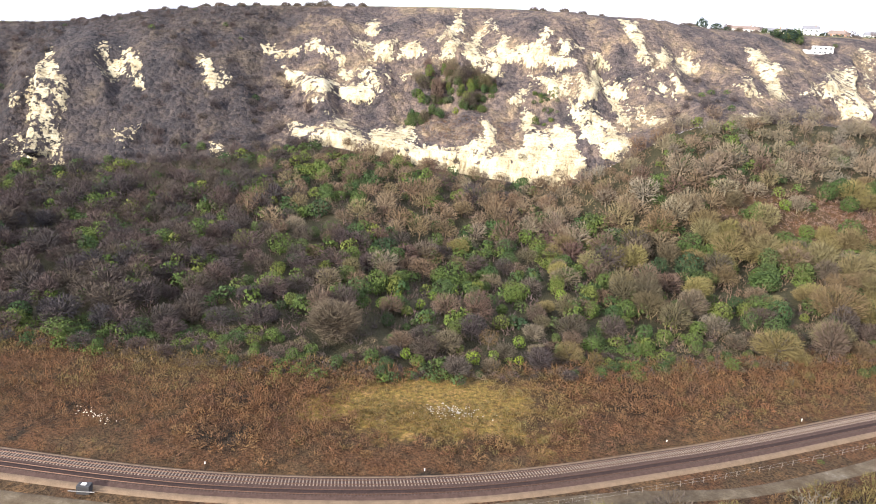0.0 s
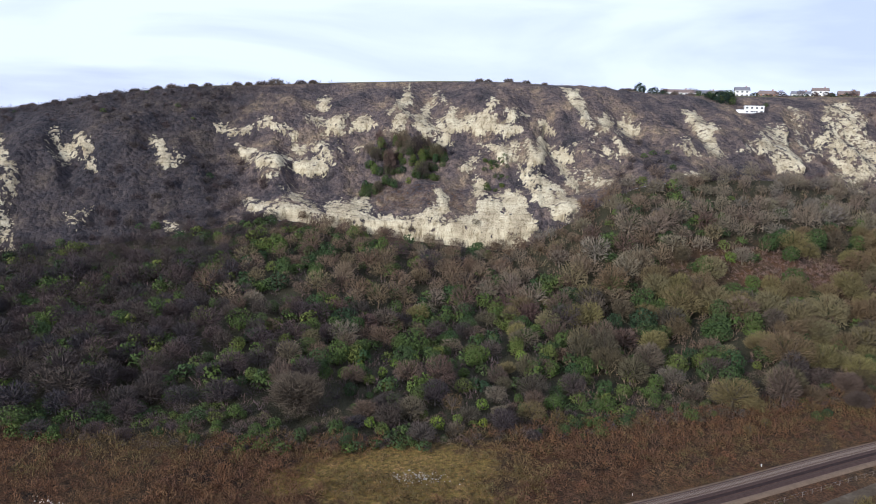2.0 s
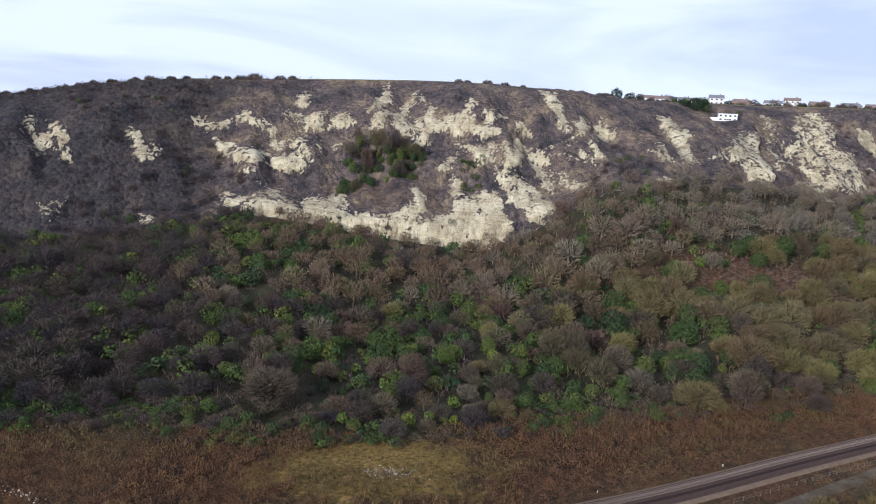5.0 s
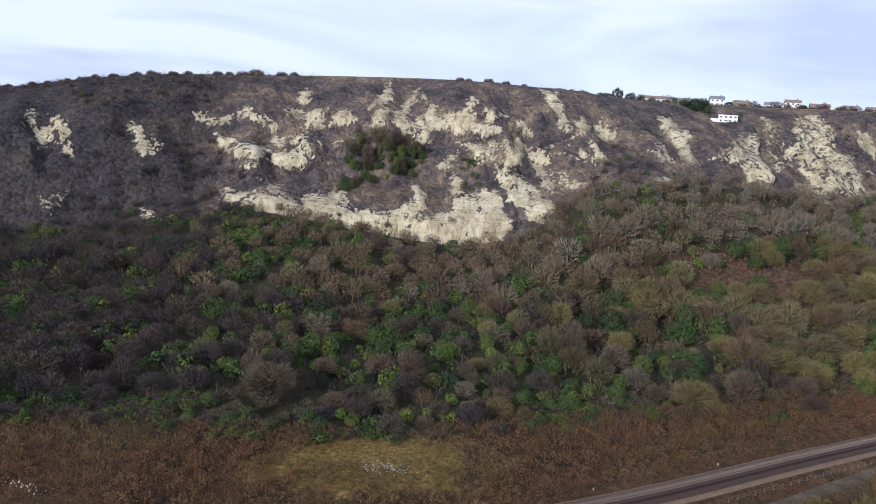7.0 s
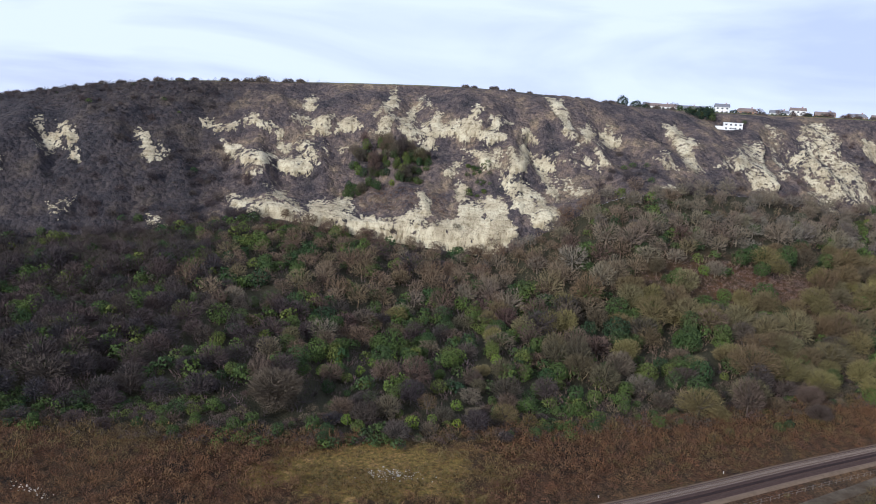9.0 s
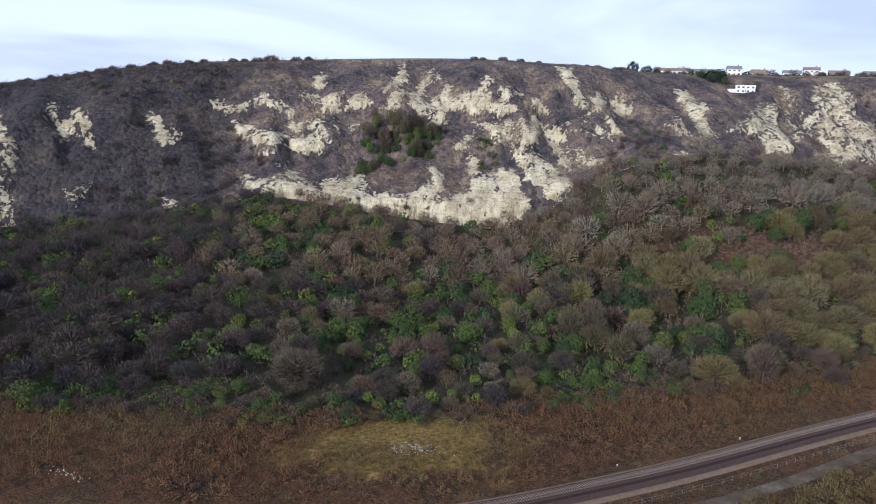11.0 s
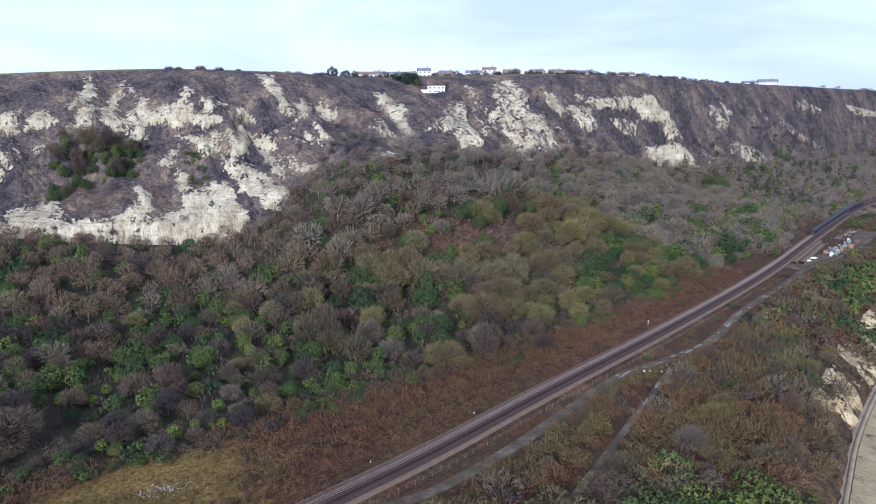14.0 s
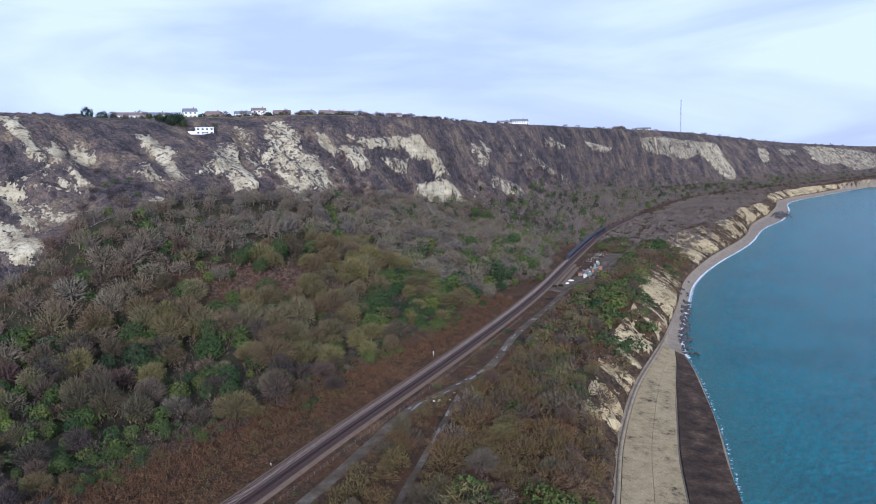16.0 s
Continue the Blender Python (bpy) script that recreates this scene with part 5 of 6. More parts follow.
    # far cliff and far undercliff
    x, y = spread(205, 600, 2700, 7.5, lambda x, y: np.where(x < 1300, 0.8, 0.4) * clear_of_ways(x, y), lambda x: wall_line(x) + 22, lambda x: np.where(x > 880, top_line(x), rail_line(x) - 9))
    z = height(x, y)
    bare, _ = chalk_on(x, z)
    a = (bare < -1) & ((z < 95) | (r.rand(len(x)) < 0.4))
    x, y, z = x[a], y[a], z[a]
    scatter("far_scrub", [bush_kind(s, 6, 4.5, 52, 0.5) for s in (61, 62)], x, y, z, r.uniform(0.6, 1.1, len(x)), FAR_HAZE, "far brown scrub below the cliffs", "scrub", 11)


single_trees()
cliff_copse()
plant_wood()
plant_scrub()
# ---- railway ----
def offset_line(line, off):
    """Places along a line at a distance across it, as a function of x."""
    def at(x):
        x = np.asarray(x, float)
        dy = (line(x + 0.5) - line(x - 0.5))
        return line(x) + off * np.hypot(1, dy)
    return at


def make_railway():
    xs = np.concatenate([np.arange(-300, 500, 2.0), np.arange(500, 900, 5.0)])
    bed = sweep("railway_bed", xs, rail_line, [(-5.6, 20.0), (-5.0, 20.5), (-4.0, 20.66), (-3.3, 20.95), (3.3, 20.95), (3.9, 20.7), (4.7, 20.55), (5.4, 20.1)], BALLAST)
    tagged(bed, "brown stone ballast bed of the double-track railway", "railway bed", kind="structure")
    cess = sweep("cess_path", xs, rail_line, [(-5.7, 20.12), (-5.5, 20.46), (-4.15, 20.76), (-3.95, 20.66)], CESS)
    tagged(cess, "pale pinkish gravel strip beside the tracks", "gravel strip", kind="structure")
    cess = sweep("cess_path", xs, rail_line, [(3.85, 20.70), (3.95, 20.76), (4.55, 20.68), (4.65, 20.5)], CESS)
    tagged(cess, "narrow pale gravel strip beside the tracks", "gravel strip", kind="structure")
    wood = boxed(-0.125, 0.125, -1.25, 1.25, -0.1, 0.06, bevel=0.015)
    one = bpy.data.meshes.new("sleeper")
    wood.to_mesh(one)
    wood.free()
    other = one.copy()
    one.materials.append(PALESLEEPER)
    other.materials.append(OLDSLEEPER)
    base = np.array([(0.125 * a, 1.3 * b, c) for a in (-1, 1) for b in (-1, 1) for c in (-0.1, 0.06)])
    tri = np.array([(1, 5, 7), (1, 7, 3), (0, 4, 5), (0, 5, 1), (3, 7, 6), (3, 6, 2), (0, 1, 3), (0, 3, 2), (4, 6, 7), (4, 7, 5)])
    for off, wood, mat in ((1.7, one, PALESLEEPER), (-1.7, other, OLDSLEEPER)):
        track = tagged(empty("railway_track", 0, 0, 0), "railway track with rusty rails on pale sleepers", "railway track", group="railway tracks")
        line = offset_line(rail_line, off)
        for side in (-0.75, 0.75):
            sweep("rail", xs, lambda x, d=off + side: offset_line(rail_line, d)(x), [(-0.06, 21.0), (-0.035, 21.17), (0.035, 21.17), (0.06, 21.0)], RAILSTEEL, track)
        if off < 0:
            bed_strip = sweep("four_foot", xs, line, [(-0.72, 20.97), (-0.66, 21.046), (0.66, 21.046), (0.72, 20.97)], OILED, track)
            tagged(bed_strip, "dark oil-stained ballast between the rails")
        x, spots = -150.0, []
        while x < 640:
            dy = float(line(x + 0.5) - line(x - 0.5))
            spots.append((x, float(line(x)), dy))
            x += 0.68 / math.hypot(1, dy)
        near = [p for p in spots if -25 < p[0] < 62][:140]
        for px, py, dy in near:
            placed("sleeper", wood, mat, track, Matrix.Translation((px, py, 20.98)) @ Matrix.Rotation(math.atan(dy), 4, "Z"))
        done = set(near)
        rest = np.array([p for p in spots if p not in done])
        t = np.arctan(rest[:, 2])
        vx = rest[:, 0, None] + base[:, 0] * np.cos(t)[:, None] - base[:, 1] * np.sin(t)[:, None]
        vy = rest[:, 1, None] + base[:, 0] * np.sin(t)[:, None] + base[:, 1] * np.cos(t)[:, None]
        v = np.stack([vx, vy, np.broadcast_to(base[:, 2] + 20.98, vx.shape)], -1).reshape(-1, 3)
        f = (tri[None] + (np.arange(len(rest)) * len(base))[:, None, None]).reshape(-1, 3)
        tagged(placed("sleepers", mesh_of("sleepers", v, f), mat, track), kind="stuff")
    xs = np.arange(-100, 640, 1.5)
    way = sweep("trackway", xs, track_line, [(-2.1, -0.1), (-1.7, 0.13), (-0.8, 0.05), (0, 0.14), (0.8, 0.05), (1.7, 0.13), (2.1, -0.1)], GRAVEL, over=height)
    tagged(way, "grey gravel trackway with wheel ruts and puddles", "track", kind="structure")
    xs = np.arange(96, 184, 1.5)
    way = sweep("branch_path", xs, lambda x: 183 + (x - 183) * 0.70, [(-1.2, -0.1), (-0.95, 0.13), (0, 0.08), (0.95, 0.13), (1.2, -0.1)], GRAVEL, over=height)
    tagged(way, "grey gravel path down through the scrub", "path", kind="structure")


make_railway()


def make_puddles():
    """Shallow pale puddles in the ruts of the trackway and of the path."""
    rng = np.random.RandomState(31)
    branch = lambda x: 183 + (x - 183) * 0.70
    spots = [(x, track_line, 0.9) for x in np.concatenate([rng.uniform(158, 205, 12), rng.uniform(205, 350, 14)])] + [(x, branch, 0.4) for x in rng.uniform(140, 180, 5)]
    for x, line, side in spots:
        slope = float(line(x + 1) - line(x - 1)) / 2
        x0, y0 = x - slope * 0.6 * rng.uniform(-side, side), float(line(x)) + rng.uniform(-side, side)
        turn, count = np.linspace(0, 2 * np.pi, 14, endpoint=False), 14
        r = rng.uniform(0.75, 1.25, count)
        a, b = rng.uniform(1.0, 3.2) * np.cos(turn) * r, rng.uniform(0.3, 0.65) * np.sin(turn) * r
        c, s = 1 / math.hypot(1, slope), slope / math.hypot(1, slope)
        px, py = x0 + a * c - b * s, y0 + a * s + b * c
        px, py = np.append(px, x0), np.append(py, y0)
        v = np.stack([px, py, height(px, py) + 0.165], 1)
        f = np.array([(n, (n + 1) % count, count) for n in range(count)])
        tagged(placed("puddle", mesh_of("puddle", v, f, True), PUDDLE), "shallow pale puddle of chalky water on the gravel track", "puddle", group="puddles on the track")


make_puddles()


# ---- sea wall ----
def make_seawall():
    xs = np.arange(60, 372, 1.5)
    prom = sweep("sea_wall", xs, wall_line, [(-1.2, 0.5), (-1.05, 4.9), (0.25, 5.0), (0.35, 4.6)], PROM)
    tagged(prom, "concrete sea wall with a narrow promenade", "sea wall", kind="structure")
    apron = tagged(empty("concrete_apron", 0, 0, 0), "wide sloping concrete apron in front of the sea wall", "apron", kind="structure")
    x = 60.0
    def edge_at(px, share, z):
        """A place across the apron: share 0 at the wall, 1 at its toe."""
        dy = float(wall_line(px + 0.5) - wall_line(px - 0.5))
        n = np.array([dy, -1.0]) / math.hypot(1, dy)
        d = 1.3 + share * (float(spline(px, SHORE)) - 2.8)
        return (px + n[0] * d, float(wall_line(px)) + n[1] * d, z)

    while x < 348:
        dy = float(wall_line(x + 0.5) - wall_line(x - 0.5))
        step = 6.0 / math.hypot(1, dy)
        x1 = x + step * 0.992
        rows = (("slab", CONCRETE, 0.0, 0.27, 4.7, 3.5), ("slab", CONCRETE, 0.273, 0.54, 3.49, 2.3), ("weedy_slab", WEEDY, 0.56, 1.0, 2.15, 0.3))
        for name, mat, a, b, za, zb in rows:
            top = [edge_at(x, a, za), edge_at(x1, a, za), edge_at(x1, b, zb), edge_at(x, b, zb)]
            v = top + [(px, py, pz - 0.8) for px, py, pz in top]
            f = [(3, 2, 1, 0), (0, 1, 5, 4), (1, 2, 6, 5), (2, 3, 7, 6), (3, 0, 4, 7)]
            placed(name, mesh_of(name, v, f), mat, apron)
        x += step
    xs = np.arange(60, 350, 1.5)
    kerb = lambda x: wall_line(x) - (1.3 + 0.55 * (spline(x, SHORE) - 2.8)) * np.hypot(1, wall_line(x + 0.5) - wall_line(x - 0.5))
    sweep("kerb", xs, kerb, [(-0.25, 1.2), (-0.2, 2.38), (0.2, 2.38), (0.25, 1.2)], SLEEPER, apron)


make_seawall()

# ---- cliff-top houses ----
def gable(bm, x0, x1, y0, y1, z0, z1, over=0.4, hip=0.0):
    """A pitched roof with its ridge along x; hip draws the ridge's ends in."""
    ym, thick = (y0 + y1) / 2, 0.18
    x0, x1, y0, y1 = x0 - over, x1 + over, y0 - over, y1 + over
    rows = []
    for dz in (0, -thick):
        rows.append([bm.verts.new(p) for p in ((x0, y0, z0 + dz), (x1, y0, z0 + dz), (x1, y1, z0 + dz), (x0, y1, z0 + dz), (x0 + hip, ym, z1 + dz), (x1 - hip, ym, z1 + dz))])
    for r, flip in ((rows[0], 1), (rows[1], -1)):
        for f in ((0, 1, 5, 4), (2, 3, 4, 5), (1, 2, 5), (3, 0, 4)):
            bm.faces.new([r[i] for i in f][::flip])
    a, b = rows
    for i, j in ((0, 1), (1, 2), (2, 3), (3, 0)):
        bm.faces.new((a[j], a[i], b[i], b[j]))
    return bm


def house(x, y, turn, wide, deep, storeys, roof, walls, label, base=None, chimney=True, hip=0.0, flat=False):
    z = float(height(x, y)) - 1.3 if base is None else base
    ob = tagged(empty("house", x, y, z - 0.1, turn), label, "house", group="cliff-top houses")
    top = 2.7 * storeys
    w, d = wide / 2, deep / 2
    part("wall", boxed(-w, w, -d, d, -1.5, top, bevel=0.04), walls, ob)
    if flat:
        part("roof", boxed(-w - 0.3, w + 0.3, -d - 0.3, d + 0.3, top, top + 0.35, bevel=0.05), walls, ob, "flat white roof edge")
    else:
        part("roof", gable(bmesh.new(), -w, w, -d, d, top + 0.05, top + deep * 0.32, 0.4, hip), roof, ob)
    if chimney:
        part("chimney", boxed(w * 0.45, w * 0.45 + 0.9, -0.4, 0.5, top, top + deep * 0.32 + 1.0, bevel=0.05), BRICK, ob)
    part("door", boxed(-0.5, 0.5, -d - 0.06, -d + 0.05, 0.0, 2.05, bevel=0.02), DARK, ob)
    count = max(2, int(wide / 3.2))
    for level in range(storeys):
        for n in range(count):
            cx = -w + wide * (n + 0.5) / count
            if level == 0 and abs(cx) < 1.3:
                continue
            window = part("window", boxed(cx - 0.85, cx + 0.85, -d - 0.05, -d + 0.05, level * 2.7 + 0.85, level * 2.7 + 2.2, bevel=0.02), PAINT, ob)
            part("pane", boxed(cx - 0.75, cx + 0.75, -d - 0.07, -d - 0.02, level * 2.7 + 0.95, level * 2.7 + 2.1), PANE, window)
    return ob


def make_houses():
    white = house(262, 531, -20, 13, 7, 2, SLATE, PAINT, "white rendered house with a flat roof on the cliff edge", 127.6, flat=True, chimney=False)
    part("wing", boxed(-12, -6.4, -3, 3, -1.5, 2.9, bevel=0.04), PAINT, white)
    part("garden_wall", boxed(-14, 12, -7.2, -6.9, -3.5, 0.9, bevel=0.03), PAINT, white, "white garden wall along the cliff edge")
    for x, y, turn, wide, deep, storeys, roof, walls, label in (
        (222, 572, -15, 22, 8, 1, TILES, PAINT, "long white bungalow with a brown tiled roof"), (252, 590, -15, 20, 8, 1, SLATE, PAINT, "long low bungalow with a grey slate roof"),
        (280, 588, -20, 11, 9, 2, SLATE, PAINT, "two-storey white house with a steep dark roof"), (303, 592, -20, 16, 9, 1, TILES, BRICK, "brick bungalow with a hipped brown roof"),
        (330, 590, -25, 14, 8, 1, SLATE, PAINT, "white bungalow with a grey roof"), (345, 588, -25, 12, 8, 2, TILES, PAINT, "pale two-storey house with a brown roof"),
        (365, 582, -25, 15, 9, 1, TILES, BRICK, "brick bungalow with a gabled brown roof"), (391, 580, -28, 16, 9, 1, SLATE, BRICK, "brick bungalow with a hipped grey roof"),
        (412, 580, -28, 13, 9, 1, TILES, PAINT, "white chalet bungalow with a dormer roof"), (430, 582, -28, 14, 8, 1, TILES, PAINT, "white bungalow near the cliff edge"),
        (447, 584, -30, 12, 8, 1, SLATE, PAINT, "small white bungalow with a grey roof"), (512, 600, -30, 16, 9, 1, TILES, PAINT, "pale bungalow with a brown roof"),
        (543, 612, -32, 14, 9, 1, SLATE, PAINT, "white bungalow with a slate roof"), (600, 632, -32, 12, 8, 1, TILES, BRICK, "small brick bungalow with a brown roof"),
        (824, 694, -35, 24, 11, 2, SLATE, PAINT, "large white two-storey building on the far cliff"), (780, 684, -35, 18, 9, 1, SLATE, PAINT, "far white bungalow with a slate roof"), (1356, 822, -40, 30, 12, 1, SLATE, PAINT, "far long white building on the cliff top")):
        house(x + 3, y + 9, turn, wide, deep, storeys, roof, walls, label, hip=2.5 if "hipped" in label else 0.0)


make_houses()


def conifer_kind(seed, wide, tall, count):
    rng = np.random.RandomState(seed)
    return limb((0, 0, -0.8), (0, 0, tall * 0.5), 0.3, 0.15, 7), leaf_crown(rng, count, wide, -5.0, tall, 0.5, -0.8)


def make_skyline():
    pine = Stand("conifer", conifer_kind(3, 5.0, 11.0, 900), PINE, "dark rounded conifer on the cliff top", "tree", "cliff-top conifers")
    for x, y, size in ((186, 556, 0.95), (197, 558, 0.85), (207, 562, 0.55), (176, 552, 0.4), (315, 590, 0.5), (291, 592, 0.6), (243, 544, 1.35), (250, 549, 1.05), (236, 550, 0.8)):
        pine.put(x, y, size, x, 0.85, -1.2)
    for n, (x, y, size) in enumerate(((244, 545, 1.5), (250, 541, 1.3), (238, 550, 1.2), (252, 550, 1.4), (231, 556, 0.9), (275, 540, 0.7))):
        IVY_STANDS[n % 3].put(x, y, size, n)
    shrub = Stand("clifftop_shrub", ((lambda r: tree_wood(r, dome(r, 6, 2.2, 1.0, 2.6)[0], 2.6, 0.12))(np.random.RandomState(60)), bush_kind(60, 3.2, 4.2, 420, 0.14)), PURPLE, "dark bare shrub on the cliff-top skyline", "bush", "skyline shrubs")
    spots = [(-137, 502, 1.5), (-115, 506, 0.7), (-97, 509, 0.8), (-90, 511, 0.7), (-82, 513, 0.9), (-73, 514, 1.25), (-57, 517, 0.85), (-49, 518, 0.8), (62, 514, 0.7), (68, 515, 0.6), (82, 515, 0.9), (94, 516, 0.7), (107, 517, 0.5), (150, 524, 0.6), (165, 530, 0.6), (172, 534, 0.7), (142, 522, 0.5), (349, 583, 0.9), (480, 588, 1.1), (402, 578, 0.8), (555, 616, 0.9), (560, 613, 0.7), (1180, 775, 1.6), (1210, 784, 1.7)]
    rng = np.random.RandomState(17)
    for n in range(46):
        x = rng.uniform(-235, -120) if n < 20 else rng.uniform(100, 760)
        spots.append((x, float(top_line(x)) + rng.uniform(1, 9), rng.uniform(0.35, 0.75)))
    for x, y, size in spots:
        shrub.put(x, y, size * 1.05, x, 0.9, -1.6 * size)
    rng = np.random.RandomState(23)
    for name, count, kinds, mat, label, far, low, high in (("garden_shrubs", 420, THICKET, MAUVE, "brown garden shrubs along the cliff-top houses", 22, 0.25, 0.6), ("garden_evergreens", 130, GORSE, PINE, "dark evergreen garden bushes on the cliff top", 40, 0.25, 0.5)):
        x = rng.uniform(165, 640, count)
        y = top_line(x) + rng.uniform(1, far, count)
        keep = np.hypot(x - 262, y - 531) > 15
        x, y = x[keep], y[keep]
        scatter(name, kinds, x, y, height(x, y) - 0.5, rng.uniform(low, high, len(x)), mat, label, "shrubs", 24)
    x = rng.uniform(205, 640, 60)
    y = top_line(x) + rng.uniform(6, 48, 60)
    keep = np.hypot(x - 262, y - 531) > 15
    x, y = x[keep], y[keep]
    scatter("garden_trees", [whole(k) for k in BARE_MID], x, y, height(x, y) - 0.4, rng.uniform(0.4, 0.75, len(x)), MAUVE, "bare garden trees between the cliff-top houses", "trees", 25)
    mast = tagged(empty("radio_mast", 1625, 896, float(height(1625, 896))), "thin grey lattice radio mast far off on the down", "mast")
    for n in range(3):
        a = n * 2.094
        part("leg", box(bmesh.new(), 0.9 * math.cos(a) - 0.22, 0.9 * math.cos(a) + 0.22, 0.9 * math.sin(a) - 0.22, 0.9 * math.sin(a) + 0.22, -1, 78), GALV, mast)
    for n in range(19):
        part("brace", box(bmesh.new(), -1.0, 1.0, -0.9, 0.9, n * 4 + 2, n * 4 + 2.25), GALV, mast)


make_skyline()


# ---- train ----
def make_train():
    train = tagged(empty("train", 0, 0, 0), "dark blue passenger train with a pale roof on the far track", "train")
    line = offset_line(rail_line, 1.7)
    x, first = 487.0, True
    for n in range(12):
        slope = float(line(x + 10) - line(x - 10)) / 20
        step = 20.0 / math.hypot(1, slope)
        cx = x + step / 2
        slope = float(line(cx + 9) - line(cx - 9)) / 18
        m = Matrix.Translation((cx, float(line(cx)), 21.2)) @ Matrix.Rotation(math.atan(slope), 4, "Z")
        body = boxed(-9.8, 9.8, -1.38, 1.38, 0.35, 3.35, bevel=0.25)
        coach = part("coach", body, COACH, train)
        coach.matrix_basis = m
        part("roof", boxed(-9.7, 9.7, -1.15, 1.15, 3.32, 3.7, bevel=0.16), STRIPE, coach, "pale grey coach roof")
        for side in (-1, 1):
            part("window_band", boxed(-8.8, 8.8, side * 1.37 - 0.03, side * 1.37 + 0.03, 1.75, 2.6), PANE, coach)
            for d in (-5.2, 5.2):
                part("door", boxed(d - 0.7, d + 0.7, side * 1.39 - 0.03, side * 1.39 + 0.03, 0.5, 2.65), STRIPE, coach)
        for d in (-7, 7):
            part("bogie", boxed(d - 1.5, d + 1.5, -1.1, 1.1, -0.1, 0.45, bevel=0.08), DARK, coach)
        if first:
            part("nose", boxed(-10.25, -9.6, -1.25, 1.25, 0.5, 3.1, bevel=0.2), STRIPE, coach, "pale front of the driving cab")
            part("windscreen", boxed(-10.3, -10.2, -0.95, 0.95, 1.8, 2.8, bevel=0.03), PANE, coach)
            first = False
        x += step


make_train()


# ---- lineside ----
def rock_mesh(seed, size, flat=0.7):
    bm = bmesh.new()
    bmesh.ops.create_icosphere(bm, subdivisions=1, radius=size)
    rng = random.Random(seed)
    for v in bm.verts:
        v.co *= rng.uniform(0.65, 1.2)
        v.co.z *= flat
    me = bpy.data.meshes.new("rock")
    bm.to_mesh(me)
    bm.free()
    return me


def stones(name, mat, x, y, across, deep, count, low, high, label, seed, turn=0.0):
    """A spill of loose stones, one mesh."""
    rng = np.random.RandomState(seed)
    kinds = []
    for k in range(4):
        me = rock_mesh(seed + k, 1.0)
        kinds.append((np.array([v.co[:] for v in me.vertices]), np.array([p.vertices[:] for p in me.polygons])))
        bpy.data.meshes.remove(me)
    a, b = rng.normal(size=count) * across, rng.normal(size=count) * deep
    px, py = x + a * math.cos(turn) - b * math.sin(turn), y + a * math.sin(turn) + b * math.cos(turn)
    size = rng.uniform(low, high, count)
    return scatter(name, kinds, px, py, height(px, py) + size * 0.25, size, mat, label, "rocks", seed, False)


def make_lineside():
    for side, off, x0, x1 in ((0, -8.8, -8, 300),):
        fence = tagged(empty("fence", 0, 0, 0), "lineside fence of pale concrete posts and wire", "fence")
        line = offset_line(rail_line, off)
        one = bpy.data.meshes.new("post")
        bm = boxed(-0.06, 0.06, -0.06, 0.06, -0.3, 1.2, bevel=0.02)
        bm.to_mesh(one)
        bm.free()
        rng = random.Random(4)
        x = float(x0)
        while x < x1:
            y = float(line(x))
            if rng.random() < 0.88:
                placed("post", one, OLDPOST, fence, pose(x, y, float(height(x, y)), rng.uniform(-5, 5), rng.uniform(-5, 5), rng.uniform(0, 40)))
            x += rng.uniform(2.6, 3.4)
        xs = np.arange(x0, x1, 2.6)
        for h in (0.5, 1.2):
            sweep("wire", xs, line, [(-0.012, h), (0.012, h), (0.0, h + 0.02)], GALV, fence, over=height)
    for x, y, tall in ((212.5, 228.0, 2.3), (99.6, 176.5, 0.7), (4, 140.5, 0.45), (-40, 137.5, 0.45), (60, 160, 0.45)):
        z = float(height(x, y))
        post = tagged(empty("lineside_post", x, y, z), "white lineside marker post" if tall < 2 else "white railway signal post with a small head", "post", group="lineside posts")
        part("pole", boxed(-0.09, 0.09, -0.09, 0.09, -0.3, tall, bevel=0.02), PAINT, post)
        part("head", boxed(-0.15, 0.15, -0.12, 0.12, tall * 0.75, tall, bevel=0.03), PAINT, post)
    for n, (x, y, size) in enumerate(((174.4, 184.0, 0.75), (172.6, 185.0, 0.6), (176.3, 174.5, 0.45), (178, 182, 0.4), (185, 187, 0.4))):
        ob = placed("boulder", rock_mesh(60 + n, size), CHALKROCK, None, pose(x, y, float(height(x, y)) + size * 0.4, 0, 0, n * 50))
        tagged(ob, "white chalk boulder at the fork of the tracks", "boulder", group="white boulders")
    stones("chalk_rubble", CHALKROCK, -68, 152.5, 3.6, 1.2, 44, 0.06, 0.3, "scattered white chalk rubble in the bramble", 71, -0.5)
    stones("meadow_rubble", PALESTONE, 9.5, 165.5, 3.4, 1.6, 140, 0.08, 0.26, "heap of grey-white rubble in the grassy clearing", 75)
    stones("pale_stones", CESS, -9, 159, 2.5, 0.5, 14, 0.1, 0.25, "few pale stones in the grass", 79)
    stones("slope_stones", CESS, 188, 322, 14, 2.5, 26, 0.15, 0.5, "pale stones on the rough clearing", 83, -0.2)
    cabinet = tagged(empty("equipment_cabinet", -58.5, 125.3, float(height(-58.5, 125.3))), "dark lineside equipment cabinet with a white lid", "cabinet")
    part("body", boxed(-1.2, 1.2, -0.8, 0.8, -0.2, 1.6, bevel=0.05), DARK, cabinet)
    part("lid", boxed(-0.5, 0.4, -0.4, 0.4, 1.6, 1.72, bevel=0.03), PAINT, cabinet, "white lid")
    part("rail_guard", boxed(-2.4, 2.4, -1.35, -1.25, 0.8, 0.95), GALV, cabinet)


make_lineside()


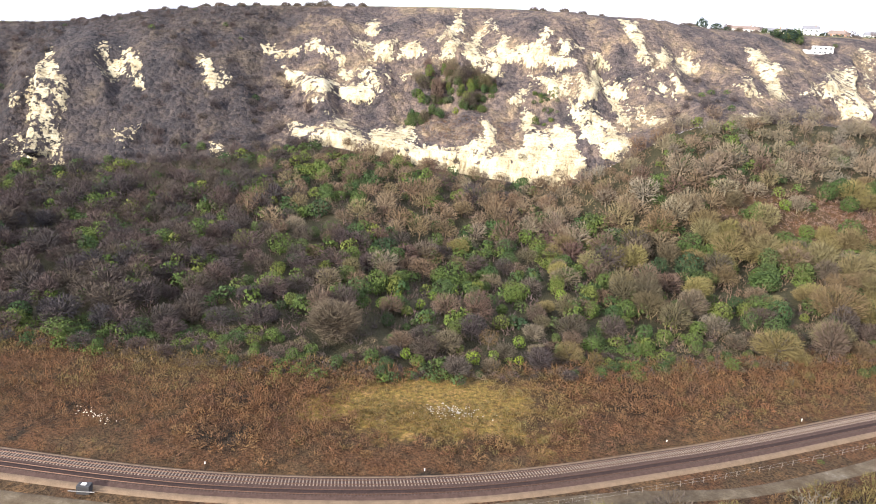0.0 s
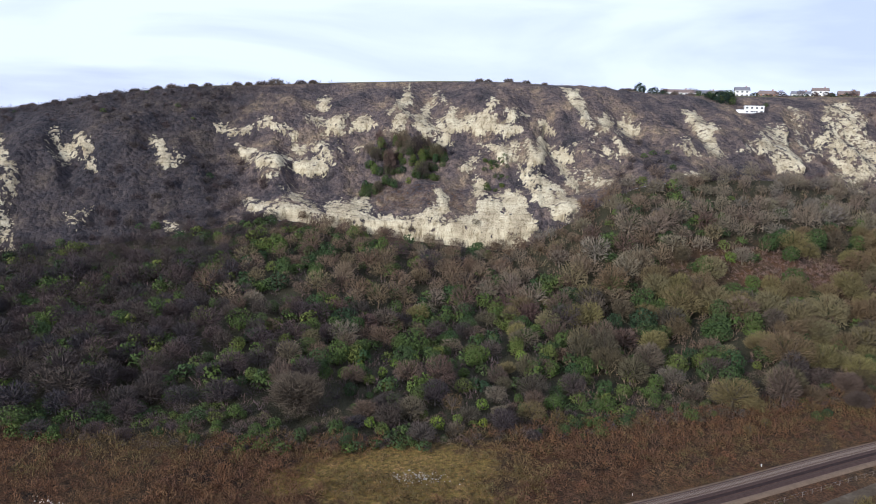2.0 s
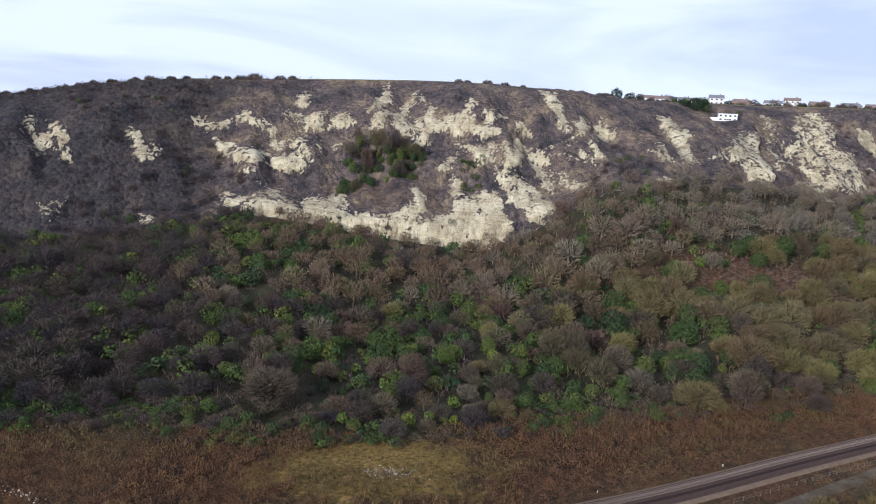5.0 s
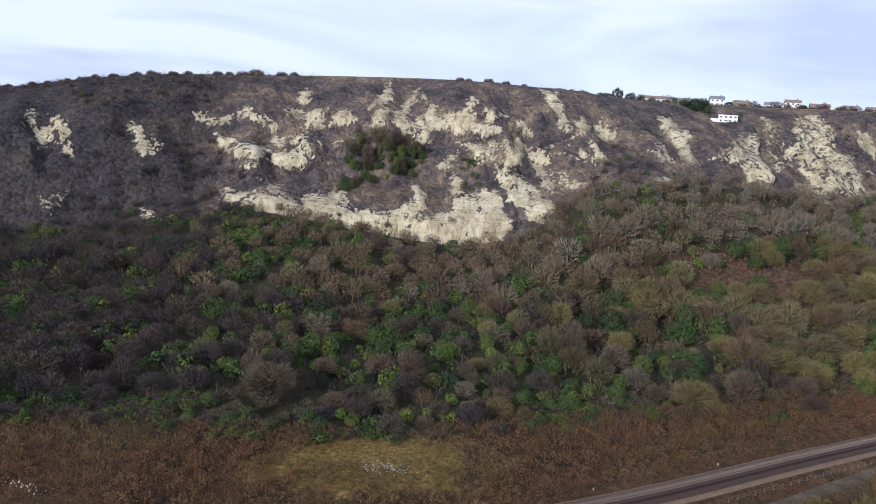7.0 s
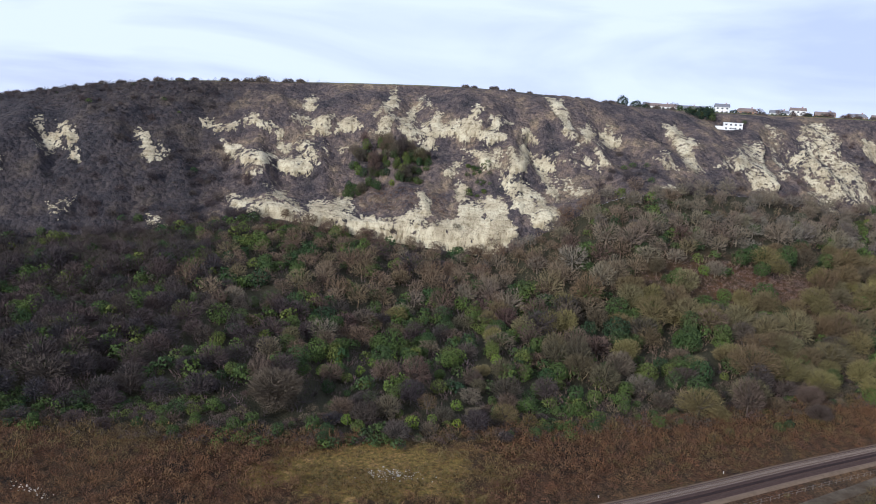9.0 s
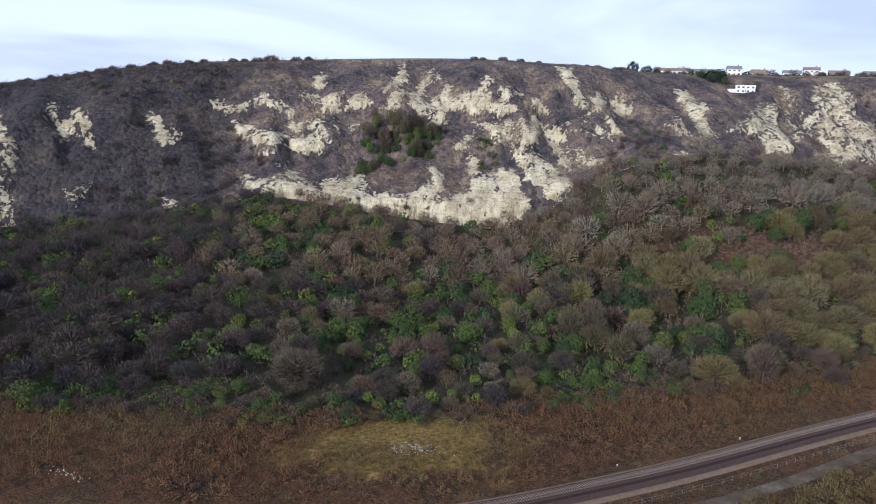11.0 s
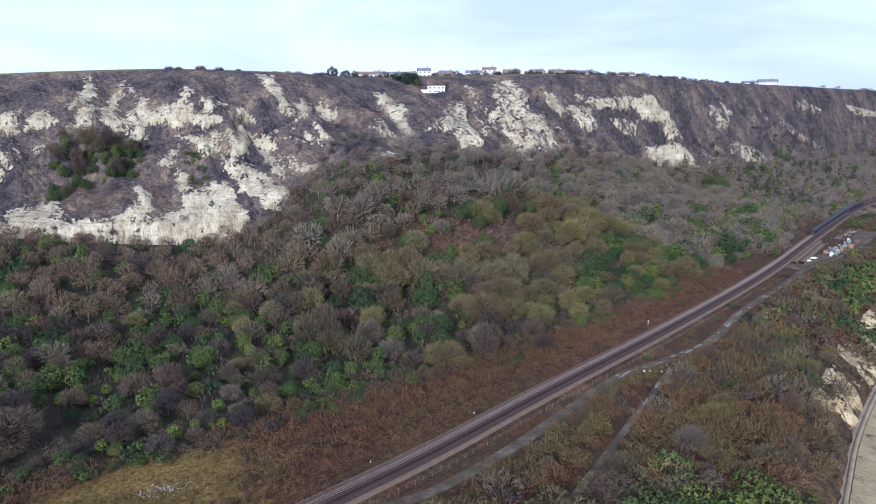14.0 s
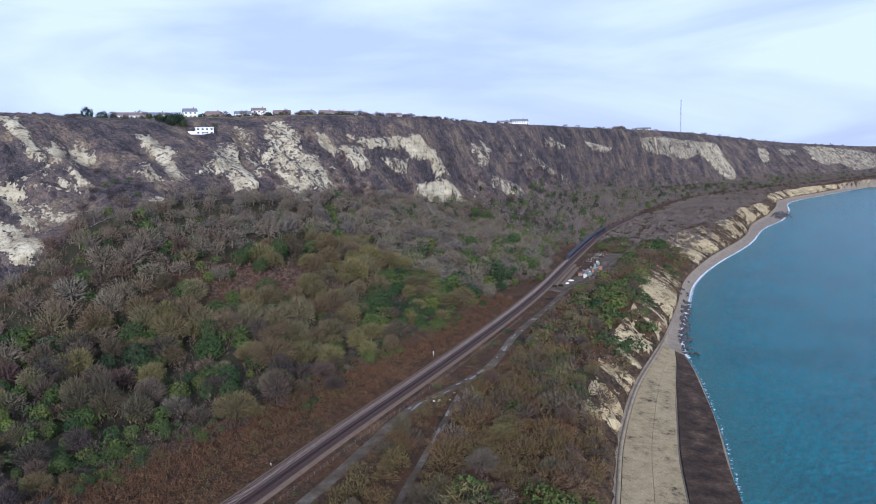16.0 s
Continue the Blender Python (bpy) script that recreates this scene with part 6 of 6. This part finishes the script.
# ---- works yard beside the railway ----
def make_yard():
    xs = np.arange(372, 548, 3.0)
    mid = lambda x: track_line(x) + 9
    yard = sweep("yard_surface", xs, mid, [(-6, -0.1), (-5, 0.15), (0, 0.2), (5, 0.15), (6, -0.1)], GRAVEL, over=height)
    tagged(yard, "rough grey gravel of the works yard", "yard", kind="structure")
    for off, x0, x1 in ((-7.6, 385, 470), (-11.2, 390, 462)):
        xs = np.arange(x0, x1, 3.0)
        strip = sweep("platform", xs, offset_line(rail_line, off), [(-1.5, 19.5), (-1.45, 21.3), (1.45, 21.3), (1.5, 19.5)], CESS)
        tagged(strip, "long low pale platform beside the tracks", "platform")
    rng = random.Random(12)
    looks = ((ORANGE, "rusty orange steel sections", "steel stack"), (GREENISH, "stack under a faded green sheet", "covered stack"), (CHALKROCK, "white bags of stone", "bags"), (SLEEPER, "stack of old concrete sleepers", "sleeper stack"), (GALV, "grey steel container", "container"))
    for n in range(30):
        mat, label, category = looks[n % 5]
        x = 424 + rng.uniform(0, 58)
        y = float(track_line(x)) + 4.5 + rng.uniform(0, 8.5)
        z = float(height(x, y)) + 0.2
        stack = tagged(empty(category.replace(" ", "_"), x, y, z, 29 + rng.uniform(-20, 20)), label + " in the works yard", category, group="yard stacks")
        long, wide, rows = rng.uniform(2.5, 6.5), rng.uniform(1.2, 2.4), rng.randint(2, 4)
        for k in range(rows):
            for j in range(3):
                part("bundle", boxed(-long / 2 + rng.uniform(-0.3, 0.3), long / 2 + rng.uniform(-0.3, 0.3), -wide / 2 + j * wide / 3, -wide / 2 + (j + 0.92) * wide / 3, k * 0.55, k * 0.55 + 0.5, bevel=0.05), mat, stack)
    for n, (x, y, size) in enumerate(((402, 300, 4.0), (412, 303, 3.0), (604, 385, 4.0))):
        me = rock_mesh(90 + n, size, 0.45)
        tagged(placed("stone_heap", me, CHALKROCK, None, pose(x, y, float(height(x, y)), 0, 0, n * 40)), "heap of pale crushed chalk", "heap", group="stone heaps")
    stones("far_yard_rubble", PALESTONE, 520, 357, 26, 3.5, 130, 0.15, 0.5, "pale rubble along the far end of the works yard", 99, 0.46)
    stones("yard_rubble", PALESTONE, 452, 312, 14, 4, 120, 0.15, 0.5, "pale rubble strewn over the works yard", 95, 0.5)


make_yard()


# ---- shore ----
def make_shore():
    for n, (x, out, long) in enumerate(((352, 11, 7), (362, 10, 4), (378, 6, 6), (394, 4, 4), (412, 3, 5), (440, 3, 4))):
        y = float(wall_line(x))
        groyne = tagged(empty("groyne", x, y, 0, 0), "row of dark wet rocks running into the sea", "groyne", group="rock groynes")
        rng = random.Random(n)
        for k in range(12):
            d = out + long * k / 12
            size = rng.uniform(0.8, 1.8)
            placed("rock", rock_mesh(200 + n * 20 + k, size, 0.6), DARKROCK, groyne, pose(0.5 * d + rng.uniform(-1, 1), -0.87 * d + rng.uniform(-1, 1), 0.1, 0, 0, k * 47))
    stones("shore_rocks", DARKROCK, 430, 226, 42, 1.4, 150, 0.5, 1.6, "dark wet rocks at the water's edge", 120, 0.5)
    stones("headland_rocks", DARKROCK, 1190, 480, 30, 8, 150, 0.6, 2.2, "dark rocks off the chalk headland", 130, 0.35)
    lamp = tagged(empty("marker_post", 187, 119.5, 4.9), "small white post on the promenade", "post")
    part("pole", boxed(-0.1, 0.1, -0.1, 0.1, 0, 1.6, bevel=0.02), PAINT, lamp)
    part("cap", boxed(-0.3, 0.3, -0.3, 0.3, 1.3, 1.7, bevel=0.05), PAINT, lamp)


make_shore()
